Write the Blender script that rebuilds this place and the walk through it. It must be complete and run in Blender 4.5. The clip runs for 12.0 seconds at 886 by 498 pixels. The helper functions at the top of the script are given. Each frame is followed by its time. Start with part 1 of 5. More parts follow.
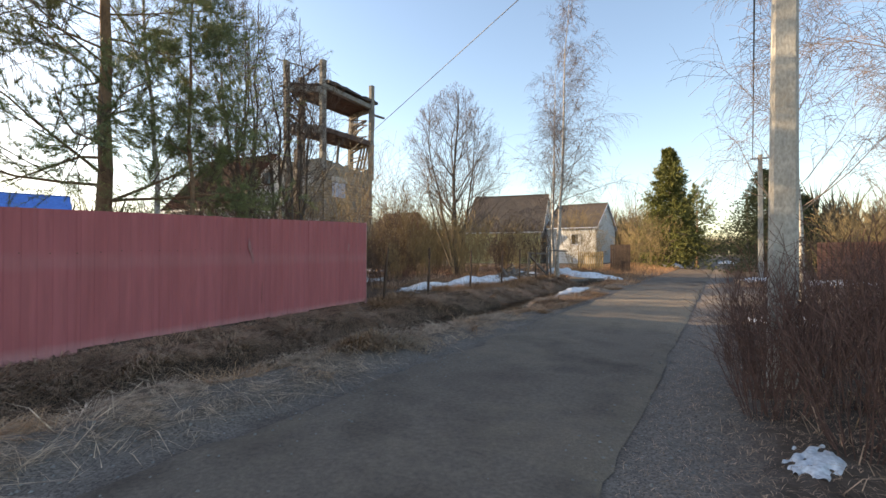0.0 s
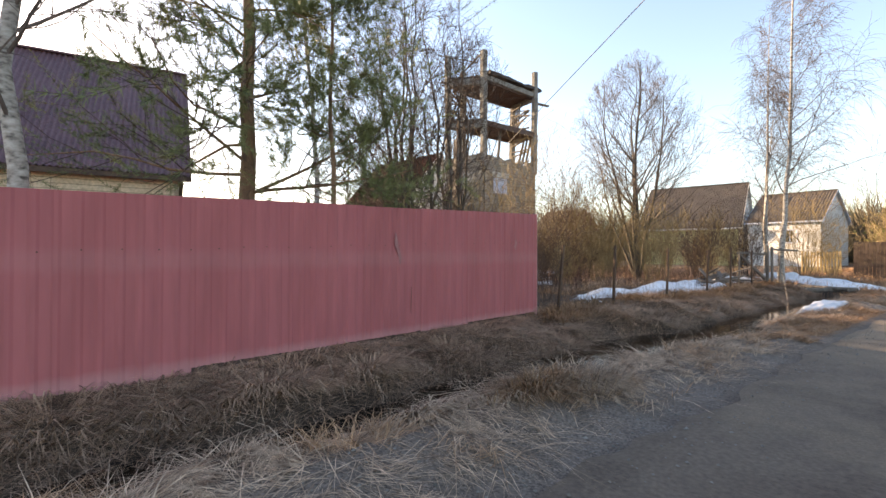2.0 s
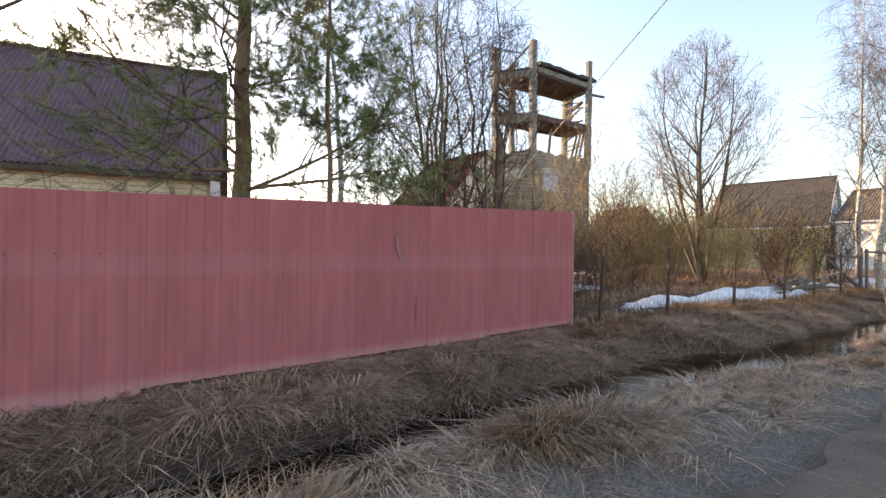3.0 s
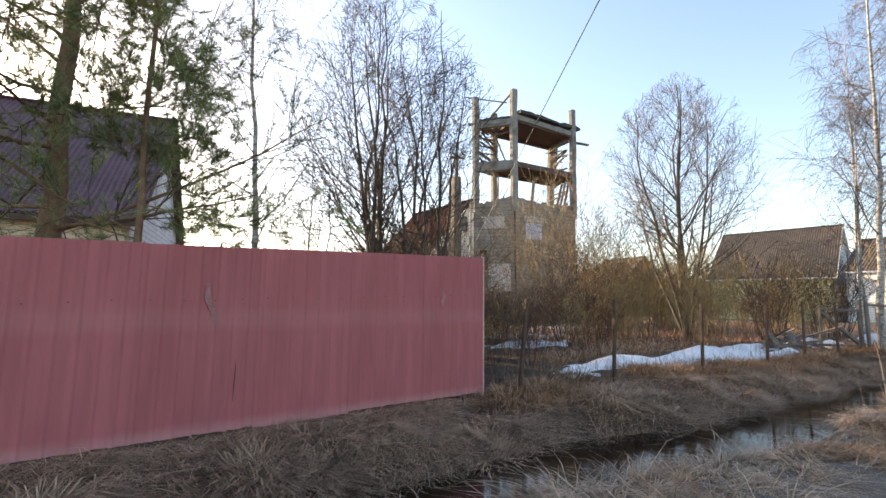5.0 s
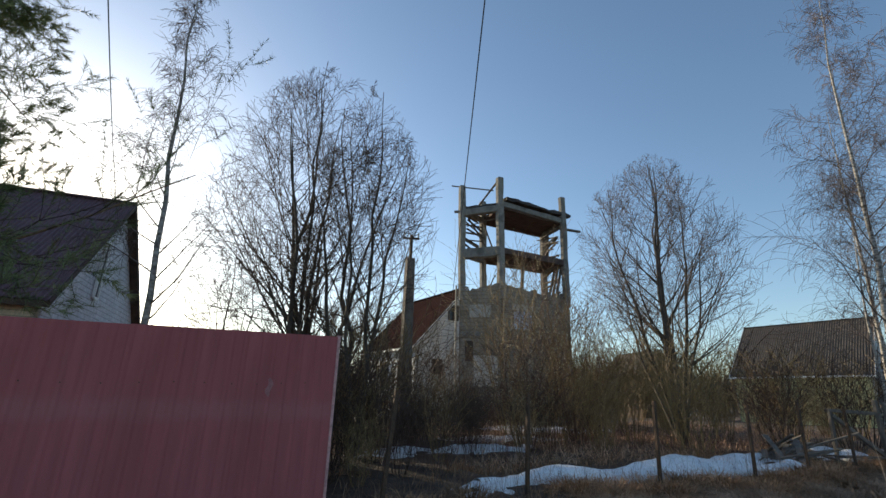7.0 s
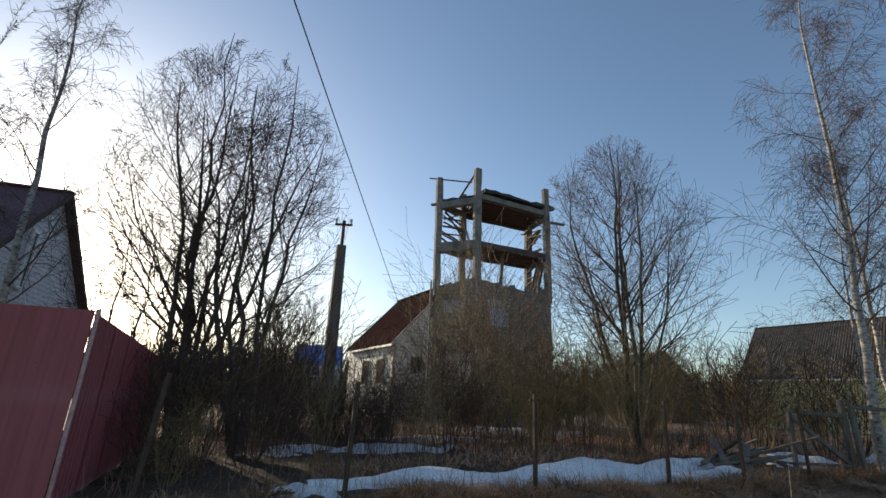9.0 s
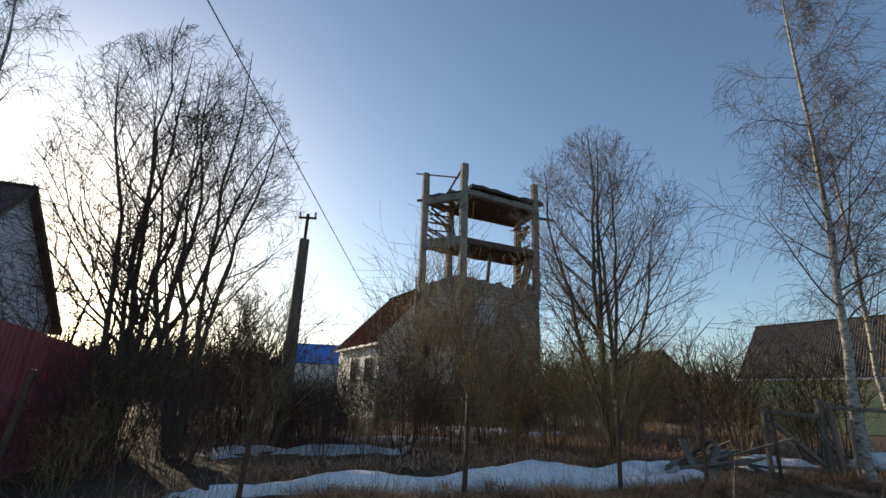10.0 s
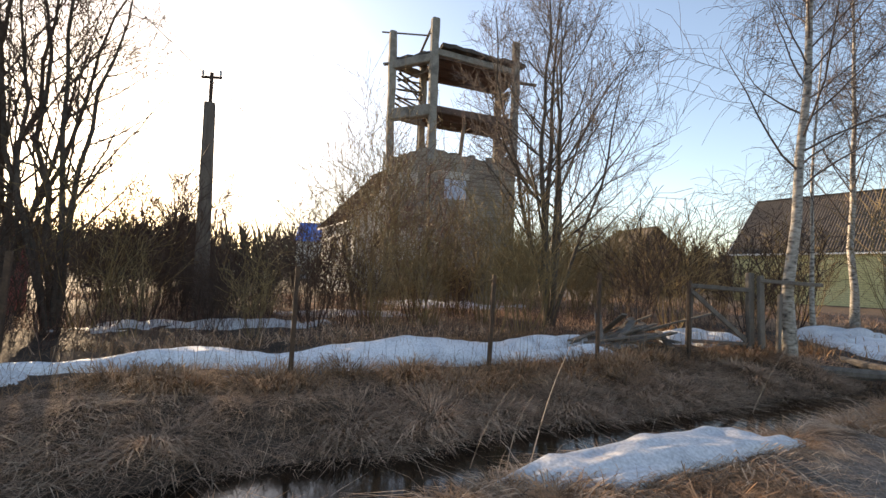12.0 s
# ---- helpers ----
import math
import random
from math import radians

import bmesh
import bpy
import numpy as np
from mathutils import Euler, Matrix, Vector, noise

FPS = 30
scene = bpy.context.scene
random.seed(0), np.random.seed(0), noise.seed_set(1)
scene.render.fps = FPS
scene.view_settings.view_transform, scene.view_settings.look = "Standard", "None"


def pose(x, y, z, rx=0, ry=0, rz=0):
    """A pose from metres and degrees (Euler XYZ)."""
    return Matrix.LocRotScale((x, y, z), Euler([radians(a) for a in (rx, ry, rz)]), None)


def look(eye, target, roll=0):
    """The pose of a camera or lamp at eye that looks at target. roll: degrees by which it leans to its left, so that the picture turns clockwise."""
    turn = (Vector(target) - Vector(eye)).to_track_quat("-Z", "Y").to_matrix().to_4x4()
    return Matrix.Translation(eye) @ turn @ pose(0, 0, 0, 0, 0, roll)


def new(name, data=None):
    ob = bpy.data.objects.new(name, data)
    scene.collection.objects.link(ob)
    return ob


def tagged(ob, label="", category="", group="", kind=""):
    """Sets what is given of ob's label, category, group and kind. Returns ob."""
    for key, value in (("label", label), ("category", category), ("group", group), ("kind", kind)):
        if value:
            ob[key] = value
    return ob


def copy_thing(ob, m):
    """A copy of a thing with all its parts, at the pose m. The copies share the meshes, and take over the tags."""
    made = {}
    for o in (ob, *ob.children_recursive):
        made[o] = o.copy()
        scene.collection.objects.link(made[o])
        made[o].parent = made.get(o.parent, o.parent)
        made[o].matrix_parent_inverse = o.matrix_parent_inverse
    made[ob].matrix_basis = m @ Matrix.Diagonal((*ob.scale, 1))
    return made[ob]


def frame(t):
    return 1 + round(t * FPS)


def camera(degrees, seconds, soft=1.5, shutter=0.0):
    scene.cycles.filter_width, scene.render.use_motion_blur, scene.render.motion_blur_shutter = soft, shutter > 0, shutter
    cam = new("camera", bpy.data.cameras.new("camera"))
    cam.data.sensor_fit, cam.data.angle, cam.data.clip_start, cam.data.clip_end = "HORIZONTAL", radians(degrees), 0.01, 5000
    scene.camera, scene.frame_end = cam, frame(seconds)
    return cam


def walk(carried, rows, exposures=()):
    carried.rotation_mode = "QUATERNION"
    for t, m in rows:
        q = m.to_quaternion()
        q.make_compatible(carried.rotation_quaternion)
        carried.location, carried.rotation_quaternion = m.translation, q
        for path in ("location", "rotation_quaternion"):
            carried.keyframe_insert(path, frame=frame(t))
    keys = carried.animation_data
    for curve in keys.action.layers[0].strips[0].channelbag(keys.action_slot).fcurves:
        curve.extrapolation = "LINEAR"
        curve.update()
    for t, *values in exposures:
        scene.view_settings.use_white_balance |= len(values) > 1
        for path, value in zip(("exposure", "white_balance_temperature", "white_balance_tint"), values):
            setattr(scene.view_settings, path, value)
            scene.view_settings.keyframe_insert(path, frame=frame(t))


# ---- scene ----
cam = camera(87.6, 12.0)
METRES, EYE, TILT, LEAN, TURN = 15.0, 1.5, 0.6, 0.0, 31.0
ROWS = [
    (0.0, 0.0, 0.0, 0.0, 0.0, 0.0, -0.0),
    (0.5, -0.0081, 0.0426, -0.0026, 1.2, -0.07, 0.06),
    (1.0, -0.0181, 0.0782, -0.0013, 2.9, -0.04, 0.12),
    (1.5, -0.0326, 0.1112, -0.0016, 9.22, 0.11, 0.06),
    (2.0, -0.0398, 0.1486, -0.003, 19.59, -0.01, 0.03),
    (2.5, -0.0369, 0.1865, -0.0023, 26.19, -0.19, -0.21),
    (3.0, -0.023, 0.2215, 0.0009, 26.52, -0.16, -0.24),
    (3.2, -0.0155, 0.2348, 0.0013, 26.6, 0.0, -0.24),
    (4.8, 0.0420, 0.3402, 0.0024, 27.7, 3.65, -0.32),
    (5.0, 0.0516, 0.3529, 0.0026, 27.82, 6.13, -0.35),
    (5.5, 0.076, 0.3836, 0.0054, 28.2, 13.21, -0.73),
    (6.0, 0.0985, 0.4172, 0.0037, 28.89, 17.45, -0.95),
    (6.5, 0.1212, 0.4525, 0.0011, 29.53, 17.59, -0.98),
    (7.0, 0.1441, 0.4925, -0.0012, 30.5, 17.59, -1.07),
    (9.0, 0.258, 0.6455, -0.0082, 33.09, 17.81, -1.64),
    (9.5, 0.2815, 0.6806, -0.0069, 33.35, 17.73, -1.65),
    (10.0, 0.3018, 0.7171, -0.0065, 33.86, 17.72, -1.69),
    (10.5, 0.3227, 0.7545, -0.0047, 34.12, 17.61, -1.71),
    (11.0, 0.3434, 0.7935, -0.0055, 34.9, 15.2, -1.59),
    (11.5, 0.3662, 0.8335, -0.0049, 35.56, 8.28, -1.47),
    (12.0, 0.3862, 0.8699, -0.004, 35.71, 2.85, -1.5),
]
EXPO = [(0.0, 1.42, 7800, 15), (0.5, 1.68, 7950, 17), (1.0, 1.84, 8000, 18), (2.5, 1.9, 8300, 20), (3.2, 1.95, 8300, 20), (5.0, 1.8, 7800, 17), (5.5, 1.38, 7300, 13), (6.0, 0.55, 6600, 7), (7.2, 0.42, 6500, 7), (8.8, 0.28, 6600, 9), (10.5, 0.18, 6600, 9), (11.0, 0.15, 6650, 8), (11.5, 0.27, 7200, 13), (12.0, 1.2, 8000, 17)]
walk(cam, [(t, pose(0, 0, EYE, TILT, LEAN, TURN) @ pose(METRES * x, METRES * y, METRES * z, 90 + pitch, roll, yaw)) for t, x, y, z, yaw, pitch, roll in ROWS], EXPO)

# ---- world, sun ----
SUN_DIR = Vector((-0.934, -0.252, 0.255)).normalized()
SUN_ELEV = math.asin(SUN_DIR.z)
SUN_AZ = math.atan2(SUN_DIR.x, SUN_DIR.y)
world = bpy.data.worlds.new("world")
scene.world = world
world.use_nodes = True
wn = world.node_tree.nodes
sky = wn.new("ShaderNodeTexSky")
sky.sky_type, sky.sun_disc = "NISHITA", False
sky.sun_elevation, sky.sun_rotation = SUN_ELEV, SUN_AZ
sky.air_density, sky.dust_density, sky.ozone_density = 1.0, 0.75, 2.2
wn["Background"].inputs["Strength"].default_value = 0.15
world.node_tree.links.new(sky.outputs[0], wn["Background"].inputs["Color"])
sun_data = bpy.data.lights.new("sun", "SUN")
sun_data.energy, sun_data.angle, sun_data.color = 5.0, radians(0.6), (1.0, 0.84, 0.62)
sun_lamp = new("sun", sun_data)
sun_lamp.matrix_world = look(SUN_DIR * 60, (0, 0, 0))

# ---- materials ----
def material(name, cols, scale=4.0, fine=40.0, rough=0.85, bump=0.3, bump_scale=30.0, metal=0.0, spread=0.12, stretch=(1, 1, 1), coord="Object", spec=0.3, grain=0.28):
    """Two colours mixed by broad noise, darkened and lightened by fine noise, with relief and per-object variation."""
    m = bpy.data.materials.new(name)
    m.use_nodes = True
    nt = m.node_tree
    n, l = nt.nodes, nt.links
    b = n["Principled BSDF"]
    tc = n.new("ShaderNodeTexCoord")
    mp = n.new("ShaderNodeMapping")
    mp.inputs["Scale"].default_value = stretch
    l.new(tc.outputs[coord], mp.inputs["Vector"])
    n1 = n.new("ShaderNodeTexNoise")
    n1.inputs["Scale"].default_value, n1.inputs["Detail"].default_value = scale, 6
    n2 = n.new("ShaderNodeTexNoise")
    n2.inputs["Scale"].default_value, n2.inputs["Detail"].default_value = fine, 4
    for q in (n1, n2):
        l.new(mp.outputs[0], q.inputs["Vector"])
    ramp = n.new("ShaderNodeValToRGB")
    for e in range(len(cols) - 2):
        ramp.color_ramp.elements.new(0.5)
    for e, (el, c) in enumerate(zip(ramp.color_ramp.elements, cols)):
        el.position = 0.32 + 0.36 * e / max(1, len(cols) - 1)
        el.color = (*c, 1)
    l.new(n1.outputs[0], ramp.inputs[0])
    hsv = n.new("ShaderNodeHueSaturation")
    l.new(ramp.outputs[0], hsv.inputs["Color"])
    mr = n.new("ShaderNodeMapRange")
    mr.inputs["From Min"].default_value, mr.inputs["From Max"].default_value = 0.25, 0.75
    mr.inputs["To Min"].default_value, mr.inputs["To Max"].default_value = 1 - grain, 1 + grain
    l.new(n2.outputs[0], mr.inputs["Value"])
    oi = n.new("ShaderNodeObjectInfo")
    gm = n.new("ShaderNodeNewGeometry")
    ad = n.new("ShaderNodeMath")
    ad.operation = "ADD"
    l.new(oi.outputs["Random"], ad.inputs[0])
    l.new(gm.outputs["Random Per Island"], ad.inputs[1])
    mr2 = n.new("ShaderNodeMapRange")
    mr2.inputs["From Max"].default_value = 2.0
    mr2.inputs["To Min"].default_value, mr2.inputs["To Max"].default_value = 1 - spread * 2, 1 + spread * 2
    l.new(ad.outputs[0], mr2.inputs["Value"])
    mu = n.new("ShaderNodeMath")
    mu.operation = "MULTIPLY"
    l.new(mr.outputs[0], mu.inputs[0])
    l.new(mr2.outputs[0], mu.inputs[1])
    l.new(mu.outputs[0], hsv.inputs["Value"])
    l.new(hsv.outputs[0], b.inputs["Base Color"])
    b.inputs["Roughness"].default_value, b.inputs["Metallic"].default_value = rough, metal
    b.inputs["Specular IOR Level"].default_value = spec
    if bump:
        n3 = n.new("ShaderNodeTexNoise")
        n3.inputs["Scale"].default_value, n3.inputs["Detail"].default_value = bump_scale, 5
        l.new(mp.outputs[0], n3.inputs["Vector"])
        bp = n.new("ShaderNodeBump")
        bp.inputs["Strength"].default_value, bp.inputs["Distance"].default_value = bump, 0.02
        l.new(n3.outputs[0], bp.inputs["Height"])
        l.new(bp.outputs[0], b.inputs["Normal"])
    return m


def add_courses(m, height, depth=0.6, vertical=False):
    """Horizontal board or block courses as relief and a thin dark joint."""
    nt = m.node_tree
    n, l = nt.nodes, nt.links
    b = n["Principled BSDF"]
    tc = n.new("ShaderNodeTexCoord")
    sp = n.new("ShaderNodeSeparateXYZ")
    l.new(tc.outputs["Object"], sp.inputs[0])
    mo = n.new("ShaderNodeMath")
    mo.operation = "PINGPONG"
    mo.inputs[1].default_value = height / 2
    l.new(sp.outputs[0 if vertical else 2], mo.inputs[0])
    rg = n.new("ShaderNodeMapRange")
    rg.inputs["From Max"].default_value = height * 0.1
    l.new(mo.outputs[0], rg.inputs["Value"])
    mx = n.new("ShaderNodeMix")
    mx.data_type = "RGBA"
    old = b.inputs["Base Color"].links[0].from_socket
    dark = n.new("ShaderNodeMix")
    dark.data_type, dark.blend_type = "RGBA", "MULTIPLY"
    dark.inputs["Factor"].default_value = 1.0
    l.new(old, dark.inputs["A"])
    dark.inputs["B"].default_value = (0.45, 0.43, 0.42, 1)
    l.new(rg.outputs[0], mx.inputs["Factor"])
    l.new(dark.outputs["Result"], mx.inputs["A"])
    l.new(old, mx.inputs["B"])
    l.new(mx.outputs["Result"], b.inputs["Base Color"])
    bp = n.new("ShaderNodeBump")
    bp.inputs["Strength"].default_value, bp.inputs["Distance"].default_value = depth, 0.02
    l.new(rg.outputs[0], bp.inputs["Height"])
    if b.inputs["Normal"].links:
        l.new(b.inputs["Normal"].links[0].from_socket, bp.inputs["Normal"])
    l.new(bp.outputs[0], b.inputs["Normal"])
    return m


M_BARK_GREY = material("alder_bark", [(0.065, 0.054, 0.045), (0.12, 0.10, 0.082)], 6, 40, 0.9, 0.5)
M_TWIG = material("alder_twig", [(0.058, 0.037, 0.029), (0.098, 0.064, 0.048)], 3, 20, 0.85, 0)
M_TWIG_BIRCH = material("birch_twig", [(0.105, 0.08, 0.07), (0.17, 0.13, 0.112)], 3, 20, 0.85, 0)
M_TWIG_WILLOW = material("willow_twig", [(0.15, 0.105, 0.05), (0.30, 0.215, 0.105)], 2, 20, 0.8, 0, spread=0.2)
M_TWIG_RED = material("bush_twig", [(0.10, 0.052, 0.04), (0.18, 0.10, 0.078)], 3, 20, 0.85, 0, spread=0.2)
M_CATKIN = material("catkin", [(0.42, 0.37, 0.24), (0.55, 0.5, 0.36)], 8, 60, 0.9, 0)
M_PINE_BARK = material("pine_bark", [(0.12, 0.075, 0.05), (0.24, 0.145, 0.085), (0.17, 0.12, 0.085)], 7, 45, 0.95, 0.8, stretch=(1, 1, 0.35))
M_NEEDLE = material("pine_needles", [(0.13, 0.165, 0.07), (0.20, 0.225, 0.09), (0.30, 0.27, 0.10)], 0.9, 9, 0.6, 0, spread=0.2)
# Needle colour lifted and yellowed for the sun on the tall spruce.
M_SPRUCE = material("spruce_needles", [(0.11, 0.125, 0.035), (0.22, 0.215, 0.06)], 1.2, 9, 0.65, 0, spread=0.2)
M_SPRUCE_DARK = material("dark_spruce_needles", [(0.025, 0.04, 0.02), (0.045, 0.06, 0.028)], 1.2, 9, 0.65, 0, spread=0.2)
M_GRASS = material("dry_grass", [(0.29, 0.178, 0.115), (0.46, 0.295, 0.195), (0.14, 0.082, 0.05)], 4.0, 12, 0.85, 0, spread=0.46)
M_GRASS_PALE = material("pale_dry_grass", [(0.36, 0.235, 0.155), (0.56, 0.40, 0.275), (0.15, 0.088, 0.055)], 5.0, 12, 0.85, 0, spread=0.48)
M_GRASS_GOLD = material("golden_dry_grass", [(0.31, 0.170, 0.090), (0.44, 0.258, 0.145), (0.18, 0.098, 0.053)], 3.0, 12, 0.85, 0, spread=0.44)
M_SNOW = material("old_snow", [(0.55, 0.57, 0.60), (0.70, 0.71, 0.73), (0.74, 0.74, 0.75)], 2.2, 35, 0.6, 0.5, 14)
M_CONCRETE = material("weathered_concrete", [(0.13, 0.122, 0.11), (0.24, 0.225, 0.20), (0.17, 0.155, 0.13)], 1.6, 22, 0.92, 0.6, 18)
M_POLE = material("pole_concrete", [(0.27, 0.25, 0.215), (0.37, 0.345, 0.30), (0.31, 0.275, 0.225)], 2.2, 40, 0.9, 0.35, 40, stretch=(1, 1, 0.5))
M_BLOCK = add_courses(material("block_masonry", [(0.16, 0.135, 0.105), (0.27, 0.235, 0.19), (0.20, 0.165, 0.125)], 1.2, 16, 0.95, 0.6, 16), 0.22)
M_RUST = material("rusty_slab", [(0.075, 0.052, 0.045), (0.13, 0.085, 0.07), (0.10, 0.082, 0.072)], 2, 20, 0.95, 0.6, 20)
M_TAR = material("tar_paper", [(0.05, 0.045, 0.043), (0.09, 0.08, 0.075)], 3, 25, 0.9, 0.6, 14)
M_WOOD_OLD = material("grey_weathered_wood", [(0.12, 0.10, 0.085), (0.20, 0.175, 0.15)], 3, 30, 0.9, 0.5, 25, stretch=(3, 3, 0.6))
M_WOOD_YEL = material("yellow_wood", [(0.45, 0.30, 0.13), (0.58, 0.41, 0.2)], 3, 30, 0.8, 0.3, 25, stretch=(4, 4, 0.5))
M_WOOD_DARK = material("dark_wood", [(0.06, 0.04, 0.032), (0.11, 0.075, 0.055)], 3, 30, 0.85, 0.4, 25)
M_STEEL_RUST = material("rusted_post_steel", [(0.065, 0.045, 0.035), (0.12, 0.075, 0.05)], 6, 40, 0.8, 0.4, 60, metal=0.2)
M_ROOF_BROWN = material("brown_corrugated_roof", [(0.10, 0.05, 0.058), (0.15, 0.08, 0.09)], 0.8, 9, 0.55, 0.15, 20, spec=0.4)
M_ROOF_RED = material("red_brown_roof", [(0.034, 0.018, 0.016), (0.052, 0.028, 0.024)], 1.0, 12, 0.95, 0.2, 12, spec=0.0)
M_ROOF_OLD = material("old_slate_roof", [(0.075, 0.058, 0.047), (0.115, 0.09, 0.07)], 0.9, 10, 0.8, 0.3, 20)
M_SIDING_WHITE = add_courses(material("white_siding", [(0.62, 0.60, 0.56), (0.72, 0.70, 0.66)], 1.0, 14, 0.6, 0.1, 20), 0.2)
M_SIDING_GREY = add_courses(material("pale_grey_siding", [(0.46, 0.45, 0.47), (0.58, 0.57, 0.58)], 0.9, 10, 0.7, 0.2, 16), 0.15)
M_SIDING_YELLOW = add_courses(material("yellow_siding", [(0.58, 0.52, 0.25), (0.68, 0.62, 0.33)], 0.9, 12, 0.65, 0.1, 20), 0.16)
M_CREAM = add_courses(material("cream_boards", [(0.60, 0.47, 0.32), (0.70, 0.57, 0.41)], 1.2, 14, 0.7, 0.2, 20), 0.14)
M_BLEACH = material("bleached_red_paint", [(0.50, 0.27, 0.26), (0.62, 0.38, 0.36)], 3, 30, 0.6, 0.1)
M_SCUFF = material("worn_red_paint", [(0.30, 0.12, 0.12), (0.36, 0.17, 0.165)], 6, 40, 0.8, 0.1)
M_WHITE = material("white_paint", [(0.68, 0.67, 0.64), (0.78, 0.77, 0.75)], 2, 30, 0.55, 0.1)
M_BLUE = material("blue_metal_sheet", [(0.04, 0.13, 0.42), (0.06, 0.18, 0.52)], 1.5, 12, 0.45, 0.1, 20)
M_BLUE_GREY = material("faded_blue_sheet", [(0.40, 0.46, 0.58), (0.52, 0.57, 0.66)], 3, 20, 0.7, 0.2, 20)
M_PALE_BLOCK = material("pale_block", [(0.42, 0.39, 0.34), (0.52, 0.49, 0.43)], 2, 20, 0.9, 0.3, 20)
M_WIRE = material("wire", [(0.03, 0.03, 0.03), (0.05, 0.05, 0.05)], 3, 20, 0.6, 0)
M_WOODS = material("far_woods", [(0.09, 0.075, 0.055), (0.14, 0.115, 0.08), (0.07, 0.075, 0.045)], 0.12, 1.5, 0.95, 0, spread=0.2)
M_BROWN_FENCE = add_courses(material("red_brown_boards", [(0.20, 0.09, 0.06), (0.28, 0.14, 0.10)], 1.2, 14, 0.8, 0.2, 20), 0.12)


def glass_material():
    m = bpy.data.materials.new("window_glass")
    m.use_nodes = True
    b = m.node_tree.nodes["Principled BSDF"]
    b.inputs["Base Color"].default_value = (0.02, 0.022, 0.025, 1)
    b.inputs["Roughness"].default_value = 0.08
    return m


M_GLASS = glass_material()


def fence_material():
    """Faded red profiled sheet: paler band above mid-height, paler lower edge, vertical streaks."""
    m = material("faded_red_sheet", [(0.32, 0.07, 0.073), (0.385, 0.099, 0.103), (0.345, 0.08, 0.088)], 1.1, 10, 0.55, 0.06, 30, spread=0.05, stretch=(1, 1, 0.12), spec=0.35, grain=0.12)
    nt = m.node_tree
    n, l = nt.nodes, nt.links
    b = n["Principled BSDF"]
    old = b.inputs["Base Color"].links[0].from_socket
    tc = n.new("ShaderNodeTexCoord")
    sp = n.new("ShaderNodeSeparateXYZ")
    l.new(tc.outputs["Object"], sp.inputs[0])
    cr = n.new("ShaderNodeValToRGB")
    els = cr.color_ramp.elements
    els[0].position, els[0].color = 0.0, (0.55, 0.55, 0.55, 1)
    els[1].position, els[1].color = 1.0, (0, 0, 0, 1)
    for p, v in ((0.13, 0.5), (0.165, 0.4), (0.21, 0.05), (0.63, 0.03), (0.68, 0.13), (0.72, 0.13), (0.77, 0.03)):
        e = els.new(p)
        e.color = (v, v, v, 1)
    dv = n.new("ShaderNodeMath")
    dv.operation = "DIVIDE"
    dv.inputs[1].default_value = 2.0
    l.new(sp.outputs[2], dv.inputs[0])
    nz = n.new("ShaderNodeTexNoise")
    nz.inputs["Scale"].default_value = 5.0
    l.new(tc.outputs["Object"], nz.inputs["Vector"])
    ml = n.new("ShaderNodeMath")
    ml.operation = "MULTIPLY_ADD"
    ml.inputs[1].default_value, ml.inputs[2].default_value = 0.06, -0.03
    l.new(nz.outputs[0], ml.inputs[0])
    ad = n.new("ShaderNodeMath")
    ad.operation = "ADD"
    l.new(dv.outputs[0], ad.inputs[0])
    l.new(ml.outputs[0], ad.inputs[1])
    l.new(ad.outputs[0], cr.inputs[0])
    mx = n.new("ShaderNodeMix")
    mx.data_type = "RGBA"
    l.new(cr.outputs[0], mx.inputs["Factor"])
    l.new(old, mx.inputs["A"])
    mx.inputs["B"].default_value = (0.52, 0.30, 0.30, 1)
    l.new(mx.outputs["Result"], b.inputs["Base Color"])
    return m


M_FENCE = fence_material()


def birch_material():
    """White bark with dark horizontal dashes and dark scars."""
    m = bpy.data.materials.new("birch_bark")
    m.use_nodes = True
    n, l = m.node_tree.nodes, m.node_tree.links
    b = n["Principled BSDF"]
    tc = n.new("ShaderNodeTexCoord")
    mp = n.new("ShaderNodeMapping")
    mp.inputs["Scale"].default_value = (3.5, 3.5, 7.0)
    l.new(tc.outputs["Object"], mp.inputs["Vector"])
    nz = n.new("ShaderNodeTexNoise")
    nz.inputs["Scale"].default_value, nz.inputs["Detail"].default_value = 2.6, 7
    l.new(mp.outputs[0], nz.inputs["Vector"])
    cr = n.new("ShaderNodeValToRGB")
    els = cr.color_ramp.elements
    els[0].position, els[0].color = 0.33, (0.07, 0.06, 0.052, 1)
    els[1].position, els[1].color = 0.47, (0.30, 0.27, 0.235, 1)
    e = els.new(0.7)
    e.color = (0.50, 0.465, 0.42, 1)
    l.new(nz.outputs[0], cr.inputs[0])
    l.new(cr.outputs[0], b.inputs["Base Color"])
    b.inputs["Roughness"].default_value = 0.75
    bp = n.new("ShaderNodeBump")
    bp.inputs["Strength"].default_value, bp.inputs["Distance"].default_value = 0.4, 0.01
    l.new(nz.outputs[0], bp.inputs["Height"])
    l.new(bp.outputs[0], b.inputs["Normal"])
    return m


M_BIRCH = birch_material()


